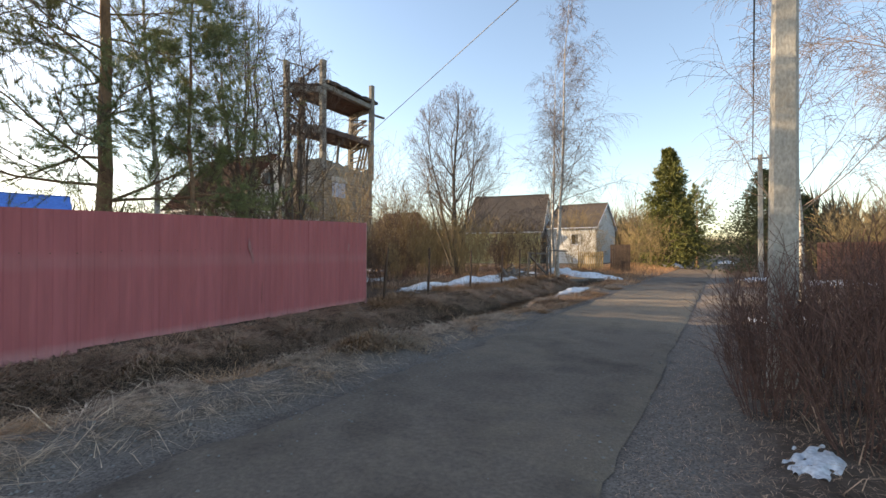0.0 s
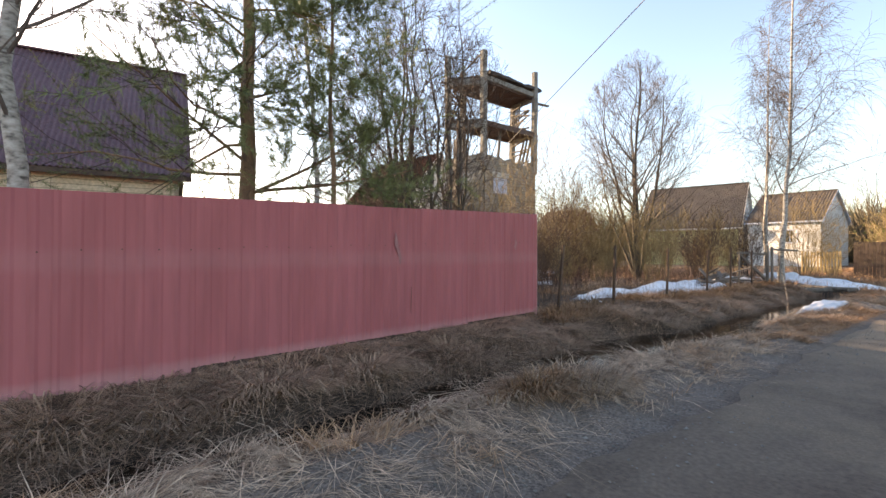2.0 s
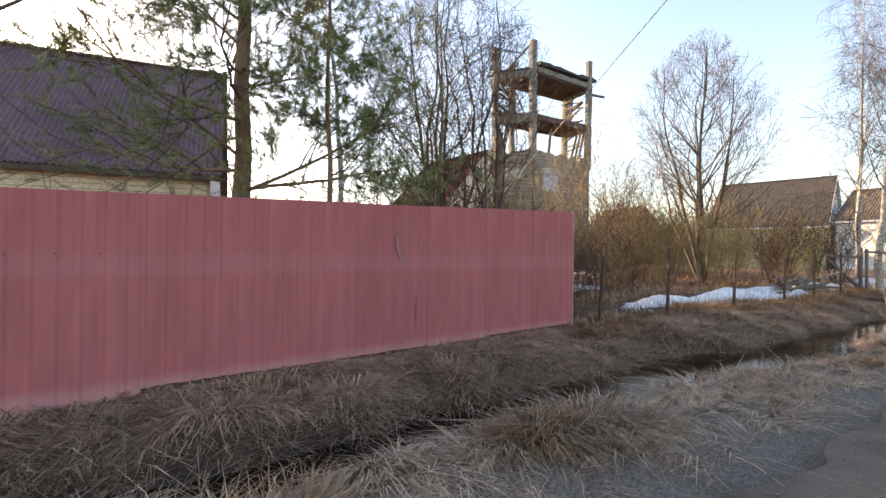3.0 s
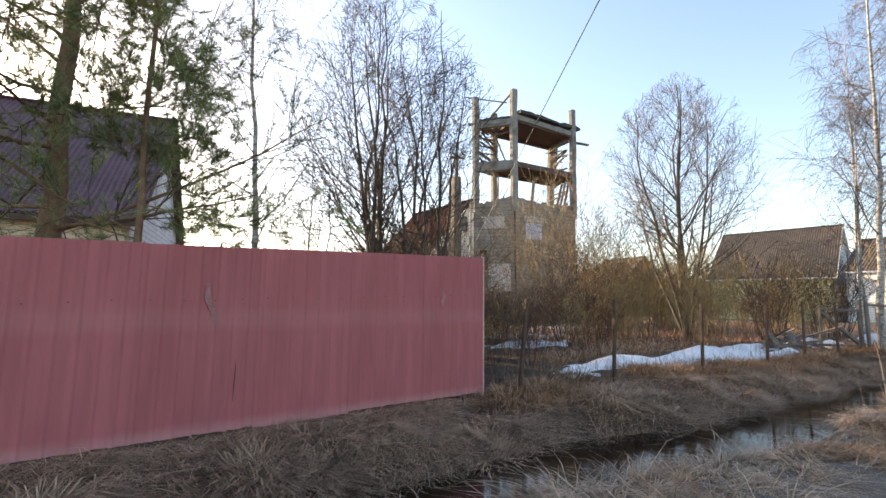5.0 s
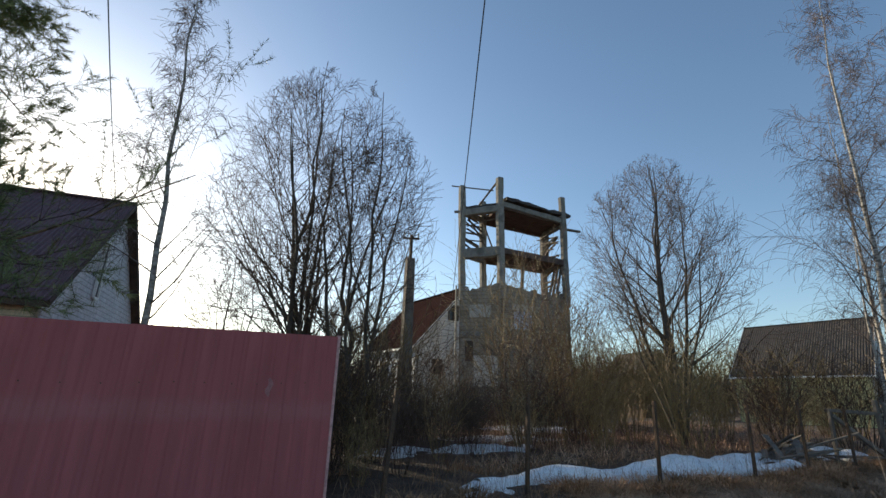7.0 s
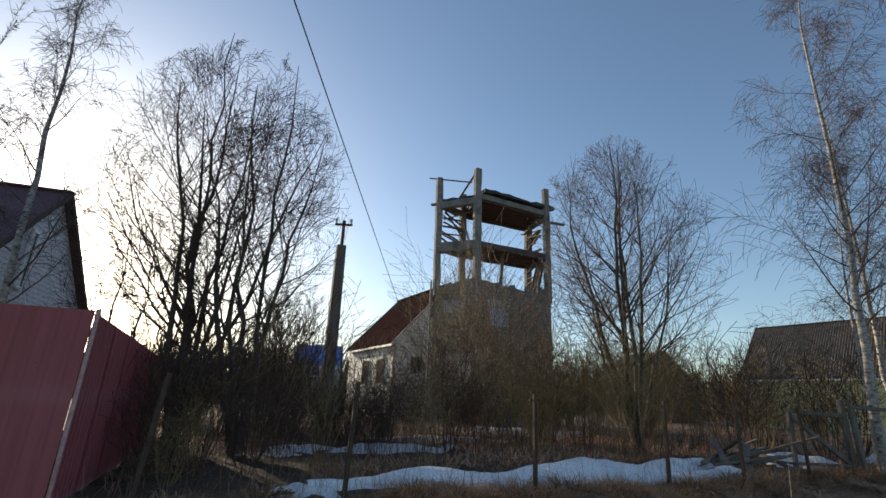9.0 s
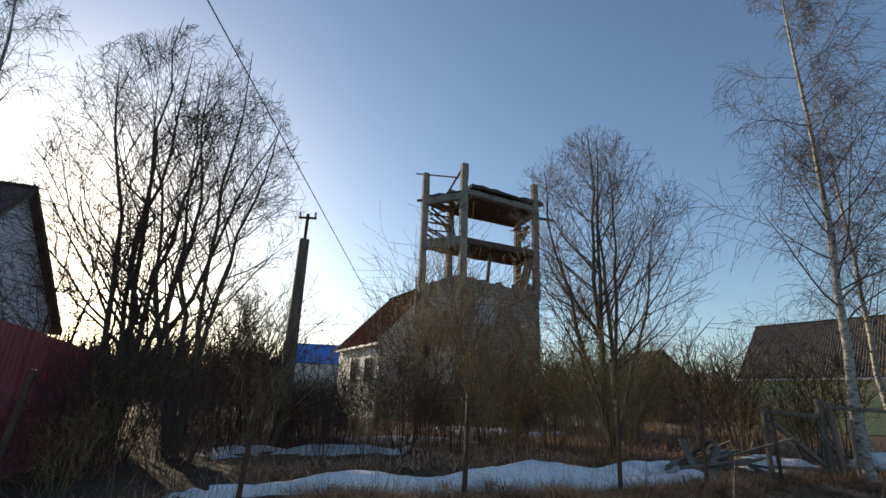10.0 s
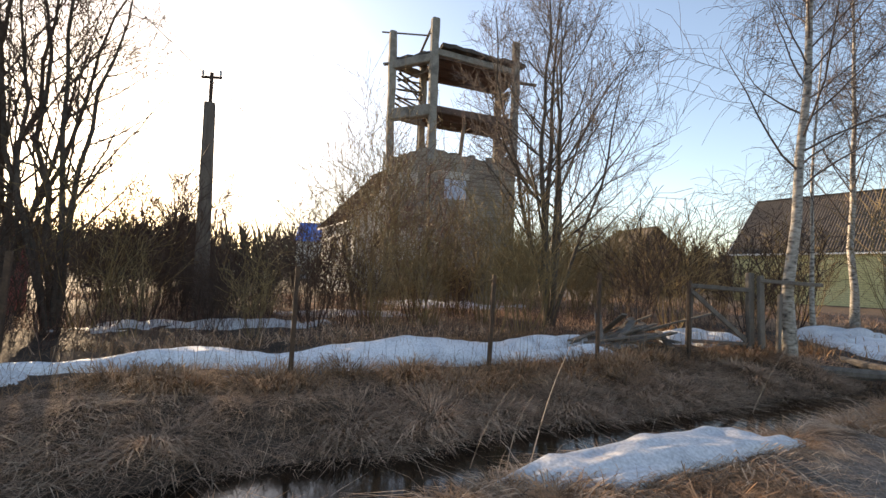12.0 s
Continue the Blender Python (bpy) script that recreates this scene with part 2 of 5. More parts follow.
def zone_material(name, base, over, attr, scale, fine, bump, bump_scale, rough=0.9):
    """base and over (colour triples) mixed by a painted-on surface kind stored on the mesh, with a ragged edge."""
    m = material(name, base, scale, fine, rough, bump, bump_scale, spread=0.0)
    n, l = m.node_tree.nodes, m.node_tree.links
    b = n["Principled BSDF"]
    old = b.inputs["Base Color"].links[0].from_socket
    at = n.new("ShaderNodeAttribute")
    at.attribute_name = attr
    tc = n.new("ShaderNodeTexCoord")
    nz = n.new("ShaderNodeTexNoise")
    nz.inputs["Scale"].default_value, nz.inputs["Detail"].default_value = 3.5, 8
    l.new(tc.outputs["Object"], nz.inputs["Vector"])
    ad = n.new("ShaderNodeMath")
    ad.operation = "MULTIPLY_ADD"
    ad.inputs[1].default_value = 1.1
    l.new(nz.outputs[0], ad.inputs[0])
    sub = n.new("ShaderNodeMath")
    sub.operation = "SUBTRACT"
    sub.inputs[1].default_value = 0.55
    l.new(at.outputs["Fac"], sub.inputs[0])
    l.new(sub.outputs[0], ad.inputs[2])
    cl = n.new("ShaderNodeMapRange")
    cl.inputs["From Min"].default_value, cl.inputs["From Max"].default_value = 0.12, 0.88
    l.new(ad.outputs[0], cl.inputs["Value"])
    vo = n.new("ShaderNodeTexVoronoi")
    vo.inputs["Scale"].default_value = 70.0
    l.new(tc.outputs["Object"], vo.inputs["Vector"])
    cr = n.new("ShaderNodeValToRGB")
    els = cr.color_ramp.elements
    els[0].color, els[1].color = (*over[0], 1), (*over[1], 1)
    l.new(vo.outputs["Color"], cr.inputs[0])
    mx = n.new("ShaderNodeMix")
    mx.data_type = "RGBA"
    l.new(cl.outputs[0], mx.inputs["Factor"])
    l.new(old, mx.inputs["A"])
    l.new(cr.outputs[0], mx.inputs["B"])
    l.new(mx.outputs["Result"], b.inputs["Base Color"])
    return m


M_GROUND = zone_material("ground_earth", [(0.035, 0.023, 0.016), (0.095, 0.064, 0.045), (0.06, 0.04, 0.028)], [(0.075, 0.058, 0.047), (0.28, 0.225, 0.185)], "gravel", 1.1, 20, 0.8, 25)
M_ROAD = zone_material("worn_asphalt", [(0.10, 0.074, 0.056), (0.185, 0.142, 0.108), (0.135, 0.10, 0.076)], [(0.16, 0.12, 0.086), (0.32, 0.245, 0.17)], "sand_and_sun", 0.7, 26, 0.9, 55)


def water_material():
    m = bpy.data.materials.new("ditch_water")
    m.use_nodes = True
    n, l = m.node_tree.nodes, m.node_tree.links
    b = n["Principled BSDF"]
    b.inputs["Base Color"].default_value = (0.018, 0.013, 0.009, 1)
    b.inputs["Roughness"].default_value = 0.06
    nz = n.new("ShaderNodeTexNoise")
    nz.inputs["Scale"].default_value = 3.0
    bp = n.new("ShaderNodeBump")
    bp.inputs["Strength"].default_value, bp.inputs["Distance"].default_value = 0.12, 0.02
    l.new(nz.outputs[0], bp.inputs["Height"])
    l.new(bp.outputs[0], b.inputs["Normal"])
    return m


M_WATER = water_material()

# ---- mesh helpers ----
rng = np.random.default_rng(7)


class Geo:
    """Collects vertices, triangles and quads, and makes one mesh object of them."""

    def __init__(self):
        self.v, self.t, self.q, self.n = [], [], [], 0

    def add(self, v, t=None, q=None):
        v = np.asarray(v, float).reshape(-1, 3)
        if t is not None and len(t):
            self.t.append(np.asarray(t, int).reshape(-1, 3) + self.n)
        if q is not None and len(q):
            self.q.append(np.asarray(q, int).reshape(-1, 4) + self.n)
        self.v.append(v)
        self.n += len(v)
        return self

    def mesh(self, name, smooth=False):
        v = np.concatenate(self.v)
        t = np.concatenate(self.t) if self.t else np.zeros((0, 3), int)
        q = np.concatenate(self.q) if self.q else np.zeros((0, 4), int)
        me = bpy.data.meshes.new(name)
        me.vertices.add(len(v))
        me.vertices.foreach_set("co", v.astype(np.float32).ravel())
        me.loops.add(t.size + q.size)
        me.loops.foreach_set("vertex_index", np.concatenate((t.ravel(), q.ravel())).astype(np.int32))
        me.polygons.add(len(t) + len(q))
        starts = np.concatenate((np.arange(len(t)) * 3, t.size + np.arange(len(q)) * 4))
        me.polygons.foreach_set("loop_start", starts.astype(np.int32))
        me.polygons.foreach_set("use_smooth", np.full(len(t) + len(q), smooth))
        me.update(calc_edges=True)
        me.validate()
        return me


def part(name, geo, mat, parent=None, label="", smooth=False):
    ob = new(name, geo.mesh(name, smooth))
    ob.data.materials.append(mat)
    if parent is not None:
        ob.parent = parent
    if label:
        ob["label"] = label
    return ob


def thing(name, at, label, category, group="", kind=""):
    ob = new(name)
    ob.location = at
    ob.empty_display_size = 0.2
    return tagged(ob, label, category, group, kind)


def tubes(geo, pts, rad, sides=4):
    """Many tapered tubes at once: pts (N, P, 3), rad (N, P)."""
    N, P, _ = pts.shape
    tan = np.gradient(pts, axis=1)
    tan /= np.linalg.norm(tan, axis=2, keepdims=True) + 1e-9
    ref = np.where(np.abs(tan[..., 2:3]) > 0.8, np.array([1.0, 0, 0]), np.array([0, 0, 1.0]))
    a = np.cross(tan, ref)
    a /= np.linalg.norm(a, axis=2, keepdims=True) + 1e-9
    b = np.cross(tan, a)
    ang = np.arange(sides) * 2 * np.pi / sides
    ring = a[:, :, None] * np.cos(ang)[:, None] + b[:, :, None] * np.sin(ang)[:, None]
    v = pts[:, :, None] + ring * rad[:, :, None, None]
    idx = np.arange(N * P * sides).reshape(N, P, sides)
    nxt = np.roll(idx, -1, axis=2)
    q = np.stack((idx[:, :-1], nxt[:, :-1], nxt[:, 1:], idx[:, 1:]), -1)
    geo.add(v, None, q)


def unit(v):
    return v / (np.linalg.norm(v, axis=-1, keepdims=True) + 1e-9)


def grow(pts, rad, m, s0, s1, angle, length, up=0.0, wob=0.06, P=5, taper=0.35, rscale=0.6, shape=None):
    """Children of branches: m from each, starting between s0 and s1 of its run."""
    N, Q, _ = pts.shape
    par = np.repeat(np.arange(N), m)
    s = np.clip(s0 + (s1 - s0) * (np.tile(np.arange(m), N) + rng.random(N * m)) / m, 0, 0.999)
    f = s * (Q - 1)
    i = f.astype(int)
    w = (f - i)[:, None]
    start = pts[par, i] * (1 - w) + pts[par, i + 1] * w
    tan = unit(pts[par, i + 1] - pts[par, i])
    r0 = (rad[par, i] * (1 - w[:, 0]) + rad[par, i + 1] * w[:, 0]) * rscale
    side = unit(np.cross(tan, rng.normal(size=tan.shape)))
    an = np.radians(angle * (0.7 + 0.6 * rng.random(len(par))))[:, None]
    d = unit(tan * np.cos(an) + side * np.sin(an))
    plen = np.linalg.norm(pts[:, -1] - pts[:, 0], axis=1)[par]
    L = length * plen * (0.6 + 0.8 * rng.random(len(par)))
    if shape is not None:
        L *= shape(s)
    out = np.zeros((len(par), P, 3))
    out[:, 0] = start
    step = (L / (P - 1))[:, None]
    for k in range(1, P):
        d = unit(d + rng.normal(size=d.shape) * wob + np.array([0, 0, up / P]))
        out[:, k] = out[:, k - 1] + d * step
    rr = np.maximum(r0[:, None] * np.linspace(1, taper, P), 0.0022)
    return out, rr


def trunk_line(h, r, lean=(0, 0), wob=0.03, P=9, tip=0.15):
    z = np.linspace(0, h, P)
    w = np.cumsum(rng.normal(size=(P, 2)) * wob * h / P, axis=0)
    w[0] = 0
    pts = np.stack((w[:, 0] + lean[0] * z, w[:, 1] + lean[1] * z, z), -1)[None]
    t = np.linspace(0, 1, P)
    rad = (r * (1 - (1 - tip) * t) * (1 + 0.35 * np.exp(-t * 14)))[None]
    return pts, rad


def beam(geo, p0, p1, w, h, jit=0.0, seg=1, up=(0, 0, 1), ch=0.12):
    """A squared bar with chamfered edges from p0 to p1; jit makes it uneven."""
    p0, p1 = np.array(p0, float), np.array(p1, float)
    t = unit(p1 - p0)
    upv = np.array(up, float)
    if abs(t @ upv) > 0.95:
        upv = np.array([1.0, 0, 0])
    a = unit(np.cross(t, upv))
    b = np.cross(a, t)
    c = min(w, h) * ch
    prof = np.array([(-w / 2 + c, -h / 2), (w / 2 - c, -h / 2), (w / 2, -h / 2 + c), (w / 2, h / 2 - c), (w / 2 - c, h / 2), (-w / 2 + c, h / 2), (-w / 2, h / 2 - c), (-w / 2, -h / 2 + c)])
    v = []
    for k in range(seg + 1):
        o = p0 + (p1 - p0) * k / seg
        pr = prof * (1 + (rng.normal() * jit * 0.6 if jit else 0))
        off = rng.normal(size=2) * jit * w * 0.35 if jit else (0, 0)
        for x, y in pr:
            v.append(o + a * (x + off[0]) + b * (y + off[1]))
    q = [(k * 8 + i, k * 8 + (i + 1) % 8, k * 8 + 8 + (i + 1) % 8, k * 8 + 8 + i) for k in range(seg) for i in range(8)]
    e = seg * 8
    caps = [(0, 3, 2, 1), (0, 7, 4, 3), (7, 6, 5, 4), (e, e + 1, e + 2, e + 3), (e, e + 3, e + 4, e + 7), (e + 7, e + 4, e + 5, e + 6)]
    geo.add(v, None, q + caps)
    return geo


def slab(geo, poly, z0, z1, rough=0.0, sub=6):
    """A flat slab over a polygon (list of x, y), with ragged edges; z0 and z1 may be lists."""
    pts = []
    n = len(poly)
    for i in range(n):
        a, b = np.array(poly[i], float), np.array(poly[(i + 1) % n], float)
        for k in range(sub):
            p = a + (b - a) * k / sub + (rng.normal(size=2) * rough if k else 0)
            f = k / sub
            zb = z0 if np.isscalar(z0) else z0[i] * (1 - f) + z0[(i + 1) % n] * f
            zt = z1 if np.isscalar(z1) else z1[i] * (1 - f) + z1[(i + 1) % n] * f
            pts.append((p[0], p[1], zb + rng.normal() * rough * 0.5, zt + rng.normal() * rough * 0.5))
    m = len(pts)
    c = np.mean(np.array(pts), axis=0)
    v = [(x, y, zb) for x, y, zb, zt in pts] + [(x, y, zt) for x, y, zb, zt in pts] + [(c[0], c[1], c[2]), (c[0], c[1], c[3])]
    q = [(i, (i + 1) % m, m + (i + 1) % m, m + i) for i in range(m)]
    t = [((i + 1) % m, i, 2 * m) for i in range(m)] + [(m + i, m + (i + 1) % m, 2 * m + 1) for i in range(m)]
    geo.add(v, t, q)
    return geo


def boxed(geo, x0, x1, y0, y1, z0, z1):
    v = [(x, y, z) for z in (z0, z1) for x, y in ((x0, y0), (x1, y0), (x1, y1), (x0, y1))]
    geo.add(v, None, [(0, 3, 2, 1), (4, 5, 6, 7), (0, 1, 5, 4), (1, 2, 6, 5), (2, 3, 7, 6), (3, 0, 4, 7)])
    return geo


def lattice(ix, iy, seed):
    h = (ix * 374761393 + iy * 668265263 + seed * 974634777) & 0xFFFFFFFF
    h = ((h ^ (h >> 13)) * 1274126177) & 0xFFFFFFFF
    return ((h ^ (h >> 16)) & 0xFFFF) / 65535.0


def vnoise(x, y, size, seed=0):
    """Smooth value noise, -1 to 1."""
    x, y = np.asarray(x, float) / size, np.asarray(y, float) / size
    ix, iy = np.floor(x).astype(np.int64), np.floor(y).astype(np.int64)
    fx, fy = x - ix, y - iy
    fx, fy = fx * fx * (3 - 2 * fx), fy * fy * (3 - 2 * fy)
    a, b = lattice(ix, iy, seed), lattice(ix + 1, iy, seed)
    c, d = lattice(ix, iy + 1, seed), lattice(ix + 1, iy + 1, seed)
    return 2 * ((a * (1 - fx) + b * fx) * (1 - fy) + (c * (1 - fx) + d * fx) * fy) - 1

# ---- ground ----
def fence_x(y):
    return -6.8 - 0.122 * (np.clip(y, -40, 9.1) - 1.5)


def height(x, y):
    """Height of the ground: road at 0, a ditch on its left, a raised field behind."""
    x, y = np.broadcast_arrays(np.asarray(x, float), np.asarray(y, float))
    crest = np.where(y < 9, fence_x(y) + 0.05, np.interp(y, [9, 11], [-7.67, -7.45]))
    wig = vnoise(y, 0 * y, 1.7, 3) * 0.12
    near = np.interp(y, [9, 11, 15.2, 16.6], [-4.95, -4.6, -4.6, -4.95])
    u = (x - crest - wig) / (near - crest)
    ditch = np.interp(u, [-3, -0.35, 0.0, 0.22, 0.42, 0.56, 0.80, 0.90, 1.0, 1.2, 1.5], [0.36, 0.32, 0.23, 0.10, -0.10, -0.34, -0.36, -0.14, 0.03, 0.07, 0.0])
    flat = np.interp(x, [-9, -7.4, -6.0, -4.5, -3.6], [0.36, 0.30, 0.12, 0.05, 0.0])
    k = np.clip((y - 24.3) / 1.2, 0, 1)
    k = k * k * (3 - 2 * k)
    left = ditch * (1 - k) + flat * k
    right = np.interp(x, [-0.6, 0.2, 1.0, 3.0, 40], [0.0, 0.02, 0.06, 0.1, 0.25])
    z = np.where(x < -3.6, left, np.where(x > -0.6, right, 0.0))
    off = np.clip(np.maximum(-3.6 - x, x + 0.6), 0, 0.5) / 0.5
    lump = vnoise(x, y, 0.55, 5) * 0.05 + vnoise(x, y, 0.2, 9) * 0.018 + vnoise(x, y, 2.3, 11) * 0.05
    hum = np.clip(vnoise(x, y, 0.75, 51) + 0.4 * vnoise(x, y, 0.3, 52) - 0.1, 0, 1) * np.interp(u, [0.0, 0.18, 0.45, 0.58], [0, 0.2, 0.26, 0.0])
    tuft = np.clip(vnoise(x, y, 0.5, 53) - 0.1, 0, 1) * np.interp(u, [0.9, 1.0, 1.25, 1.45], [0, 0.13, 0.08, 0.0])
    lump = lump + np.where(x < -3.6, (hum + tuft) * (1 - k), 0)
    return z + lump * off * (1 - 0.5 * k) - 0.03 * (1 - off)


def axis(lo, hi, step, far):
    mid = np.arange(lo, hi + step / 2, step)
    grow_out = np.cumsum(step * 1.28 ** np.arange(1, 40))
    grow_out = grow_out[grow_out < far]
    return np.concatenate((lo - grow_out[::-1], mid, hi + grow_out))


gx, gy = axis(-9.6, 1.6, 0.1, 1500), axis(-1.0, 26.0, 0.11, 1500)
X, Y = np.meshgrid(gx, gy)
Z = height(X, Y)
geo = Geo()
ii = np.arange(X.size).reshape(X.shape)
geo.add(np.stack((X, Y, Z), -1), None, np.stack((ii[:-1, :-1], ii[:-1, 1:], ii[1:, 1:], ii[1:, :-1]), -1))
ground = part("ground", geo, M_GROUND, smooth=True)
tagged(ground, "uneven ground of dry matted grass, earth and gravel", "ground", kind="structure")
gr = np.exp(-((X + 4.05) / 0.75) ** 2) * 1.1 + np.exp(-((X + 0.3) / 0.6) ** 2) * 1.0
cross_road = np.clip(1 - np.abs(Y - 18.5) / 4.5, 0, 1) * (X > -1)
gr = np.clip(np.maximum(gr, cross_road * 2.0), 0, 1)
at = ground.data.attributes.new("gravel", "FLOAT", "POINT")
at.data.foreach_set("value", gr.ravel().astype(np.float32))

# road strip
rx = np.linspace(0, 1, 25)
ry = np.concatenate((np.arange(-30, -2, 1.0), np.arange(-2, 30, 0.2), np.arange(30, 400, 3.0)))
RX, RY = np.meshgrid(rx, ry)
edge_l = -3.5 + 0.08 * vnoise(RY, 0 * RY, 1.1, 21) + 0.08 * vnoise(RY, 0 * RY, 0.35, 22)
edge_r = -0.66 + 0.025 * vnoise(RY, 0 * RY, 1.3, 23) + 0.02 * vnoise(RY, 0 * RY, 0.2, 24)
xx = edge_l + (edge_r - edge_l) * RX
zz = 0.002 + 0.018 * np.sin(np.pi * RX) ** 0.8 - 0.02 * (np.minimum(RX, 1 - RX) < 0.01) + 0.008 * vnoise(xx, RY, 0.8, 25) - 0.012 * np.exp(-((RX - 0.3) / 0.1) ** 2) - 0.012 * np.exp(-((RX - 0.75) / 0.1) ** 2)
geo = Geo()
ii = np.arange(xx.size).reshape(xx.shape)
geo.add(np.stack((xx, RY, zz), -1), None, np.stack((ii[:-1, :-1], ii[:-1, 1:], ii[1:, 1:], ii[1:, :-1]), -1))
road = part("road", geo, M_ROAD, smooth=True)
tagged(road, "narrow worn asphalt lane with sandy patches, sun painted in at the crossing", "road", kind="structure")
# Sandy tone; its patch around y 16.5 also paints sun on the crossing.
sand_and_sun = np.clip(1.5 - np.abs(RY - 16.5) / 5.5, 0, 0.95) + 0.12 * np.exp(-(RX / 0.22) ** 2) + 0.42 * vnoise(xx, RY, 1.3, 61) + 0.2 * vnoise(xx, RY, 0.4, 62) + 0.4 * np.exp(-((1 - RX) / 0.08) ** 2) + 0.12 * np.exp(-((RX - 0.5) / 0.15) ** 2)
at = road.data.attributes.new("sand_and_sun", "FLOAT", "POINT")
at.data.foreach_set("value", np.clip(sand_and_sun, 0, 1).ravel().astype(np.float32))

# water in the ditch
geo = Geo()
wy = np.linspace(-4, 24.5, 40)
wx = np.array([-6.75, -5.85, -4.55])
WX, WY = np.meshgrid(wx, wy)
WX = WX + np.where(WY < 9, 0.0, -0.15)
ii = np.arange(WX.size).reshape(WX.shape)
geo.add(np.stack((WX, WY, np.full(WX.shape, -0.15)), -1), None, np.stack((ii[:-1, :-1], ii[:-1, 1:], ii[1:, 1:], ii[1:, :-1]), -1))
tagged(part("water", geo, M_WATER), "still dark water in a roadside ditch", "water", kind="structure")


# ---- snow ----
def snow_patch(cx, cy, lx, ly, h, turn=0.0, n=40, rag=0.35, seed=1, z=None):
    """A low melting mound with a ragged outline that follows the ground."""
    u = np.linspace(-1.25, 1.25, n)
    U, V = np.meshgrid(u, u)
    R = np.hypot(U, V) + rag * vnoise(U * 2, V * 2, 0.8, seed) + 0.12 * vnoise(U, V, 0.18, seed + 1)
    H = h * np.sqrt(np.clip(1 - R, 0, 1)) * (1 + 0.18 * vnoise(U, V, 0.3, seed + 2)) - 0.02 * np.clip(R - 1, 0, 1)
    c, s = math.cos(turn), math.sin(turn)
    PX, PY = cx + c * U * lx - s * V * ly, cy + s * U * lx + c * V * ly
    base = height(PX, PY) if z is None else z
    keep = R < 1.12
    ii = np.arange(U.size).reshape(U.shape)
    f = np.stack((ii[:-1, :-1], ii[:-1, 1:], ii[1:, 1:], ii[1:, :-1]), -1)
    ok = keep[:-1, :-1] & keep[:-1, 1:] & keep[1:, 1:] & keep[1:, :-1]
    geo = Geo()
    geo.add(np.stack((PX - cx, PY - cy, base + H - 0.012), -1), None, f[ok])
    ob = part("snow_patch", geo, M_SNOW, smooth=True)
    ob.location = (cx, cy, 0)
    return tagged(ob, "patch of old melting snow on dry grass", "snow", "snow patches", "stuff")


snow_patch(-8.75, 16.6, 0.9, 3.95, 0.26, 0.03, 110, 0.6, 3)
snow_patch(-8.3, 11.7, 0.3, 0.5, 0.08, 0.1, 40, 0.7, 5)
snow_patch(-4.82, 17.5, 0.46, 1.68, 0.17, -0.03, 80, 0.3, 8)
snow_patch(-12.6, 14.6, 0.6, 1.6, 0.16, 0.2, 50, 0.5, 14)
snow_patch(-15.5, 17.0, 0.8, 1.8, 0.16, -0.3, 50, 0.6, 16)
snow_patch(-12.8, 12.0, 0.7, 0.9, 0.12, 0.2, 50, 0.6, 18)
snow_patch(-9.0, 23.6, 0.8, 1.1, 0.25, 0.1, 40, 0.3, 20)
snow_patch(-6.4, 26.6, 1.5, 1.1, 0.32, 0.1, 50, 0.3, 24)
snow_patch(-8.2, 27.5, 0.9, 1.4, 0.35, 0.1, 40, 0.3, 27)
snow_patch(1.2, 12.3, 0.55, 0.9, 0.12, 0.1, 40, 0.4, 30)
snow_patch(0.55, 4.08, 0.13, 0.24, 0.04, -0.3, 70, 1.2, 33)
snow_patch(2.7, 29.5, 1.5, 2.2, 0.35, 0.1, 50, 0.4, 36)
snow_patch(4.6, 26.5, 1.6, 1.2, 0.25, 0.1, 40, 0.4, 38)
snow_patch(-5.0, 60.0, 1.2, 5.0, 0.3, 0.0, 40, 0.4, 40)
snow_patch(0.9, 85.0, 1.2, 6.0, 0.35, 0.0, 40, 0.4, 44)
snow_patch(-19.0, 22.0, 1.5, 2.5, 0.2, -0.3, 50, 0.6, 46)


# ---- red sheet fence ----
def profiled(geo, length, z0, z1, pitch=0.165, depth=0.012, bend=0.0):
    """One sheet along +x: trapezoid ribs, thin, both faces; z0 and z1 as (start, end)."""
    k = int(round(length / pitch))
    s, d = [], []
    for i in range(k):
        for f, o in ((0.0, 0), (0.2, 0), (0.36, 1), (0.84, 1)):
            s.append((i + f) * length / k)
            d.append(o * depth)
    s.append(length)
    d.append(0)
    s, d = np.array(s), np.array(d) + bend * np.sin(np.pi * np.array(s) / length)
    f = s / length
    v = np.concatenate([np.stack((s, d + o, a[0] * (1 - f) + a[1] * f + (0.004 * rng.normal(size=len(s)) if a is z0 else 0)), -1) for o in (0, 0.002) for a in (z0, z1)])
    n = len(s)
    i = np.arange(n - 1)
    q = np.concatenate((np.stack((i, i + 1, n + i + 1, n + i), -1), np.stack((2 * n + i + 1, 2 * n + i, 3 * n + i, 3 * n + i + 1), -1), np.stack((n + i, n + i + 1, 3 * n + i + 1, 3 * n + i), -1), np.stack((i + 1, i, 2 * n + i, 2 * n + i + 1), -1)))
    geo.add(v, None, q)
    return geo


def top_z(y):
    return 2.0 + 0.036 * (y - 1.2)


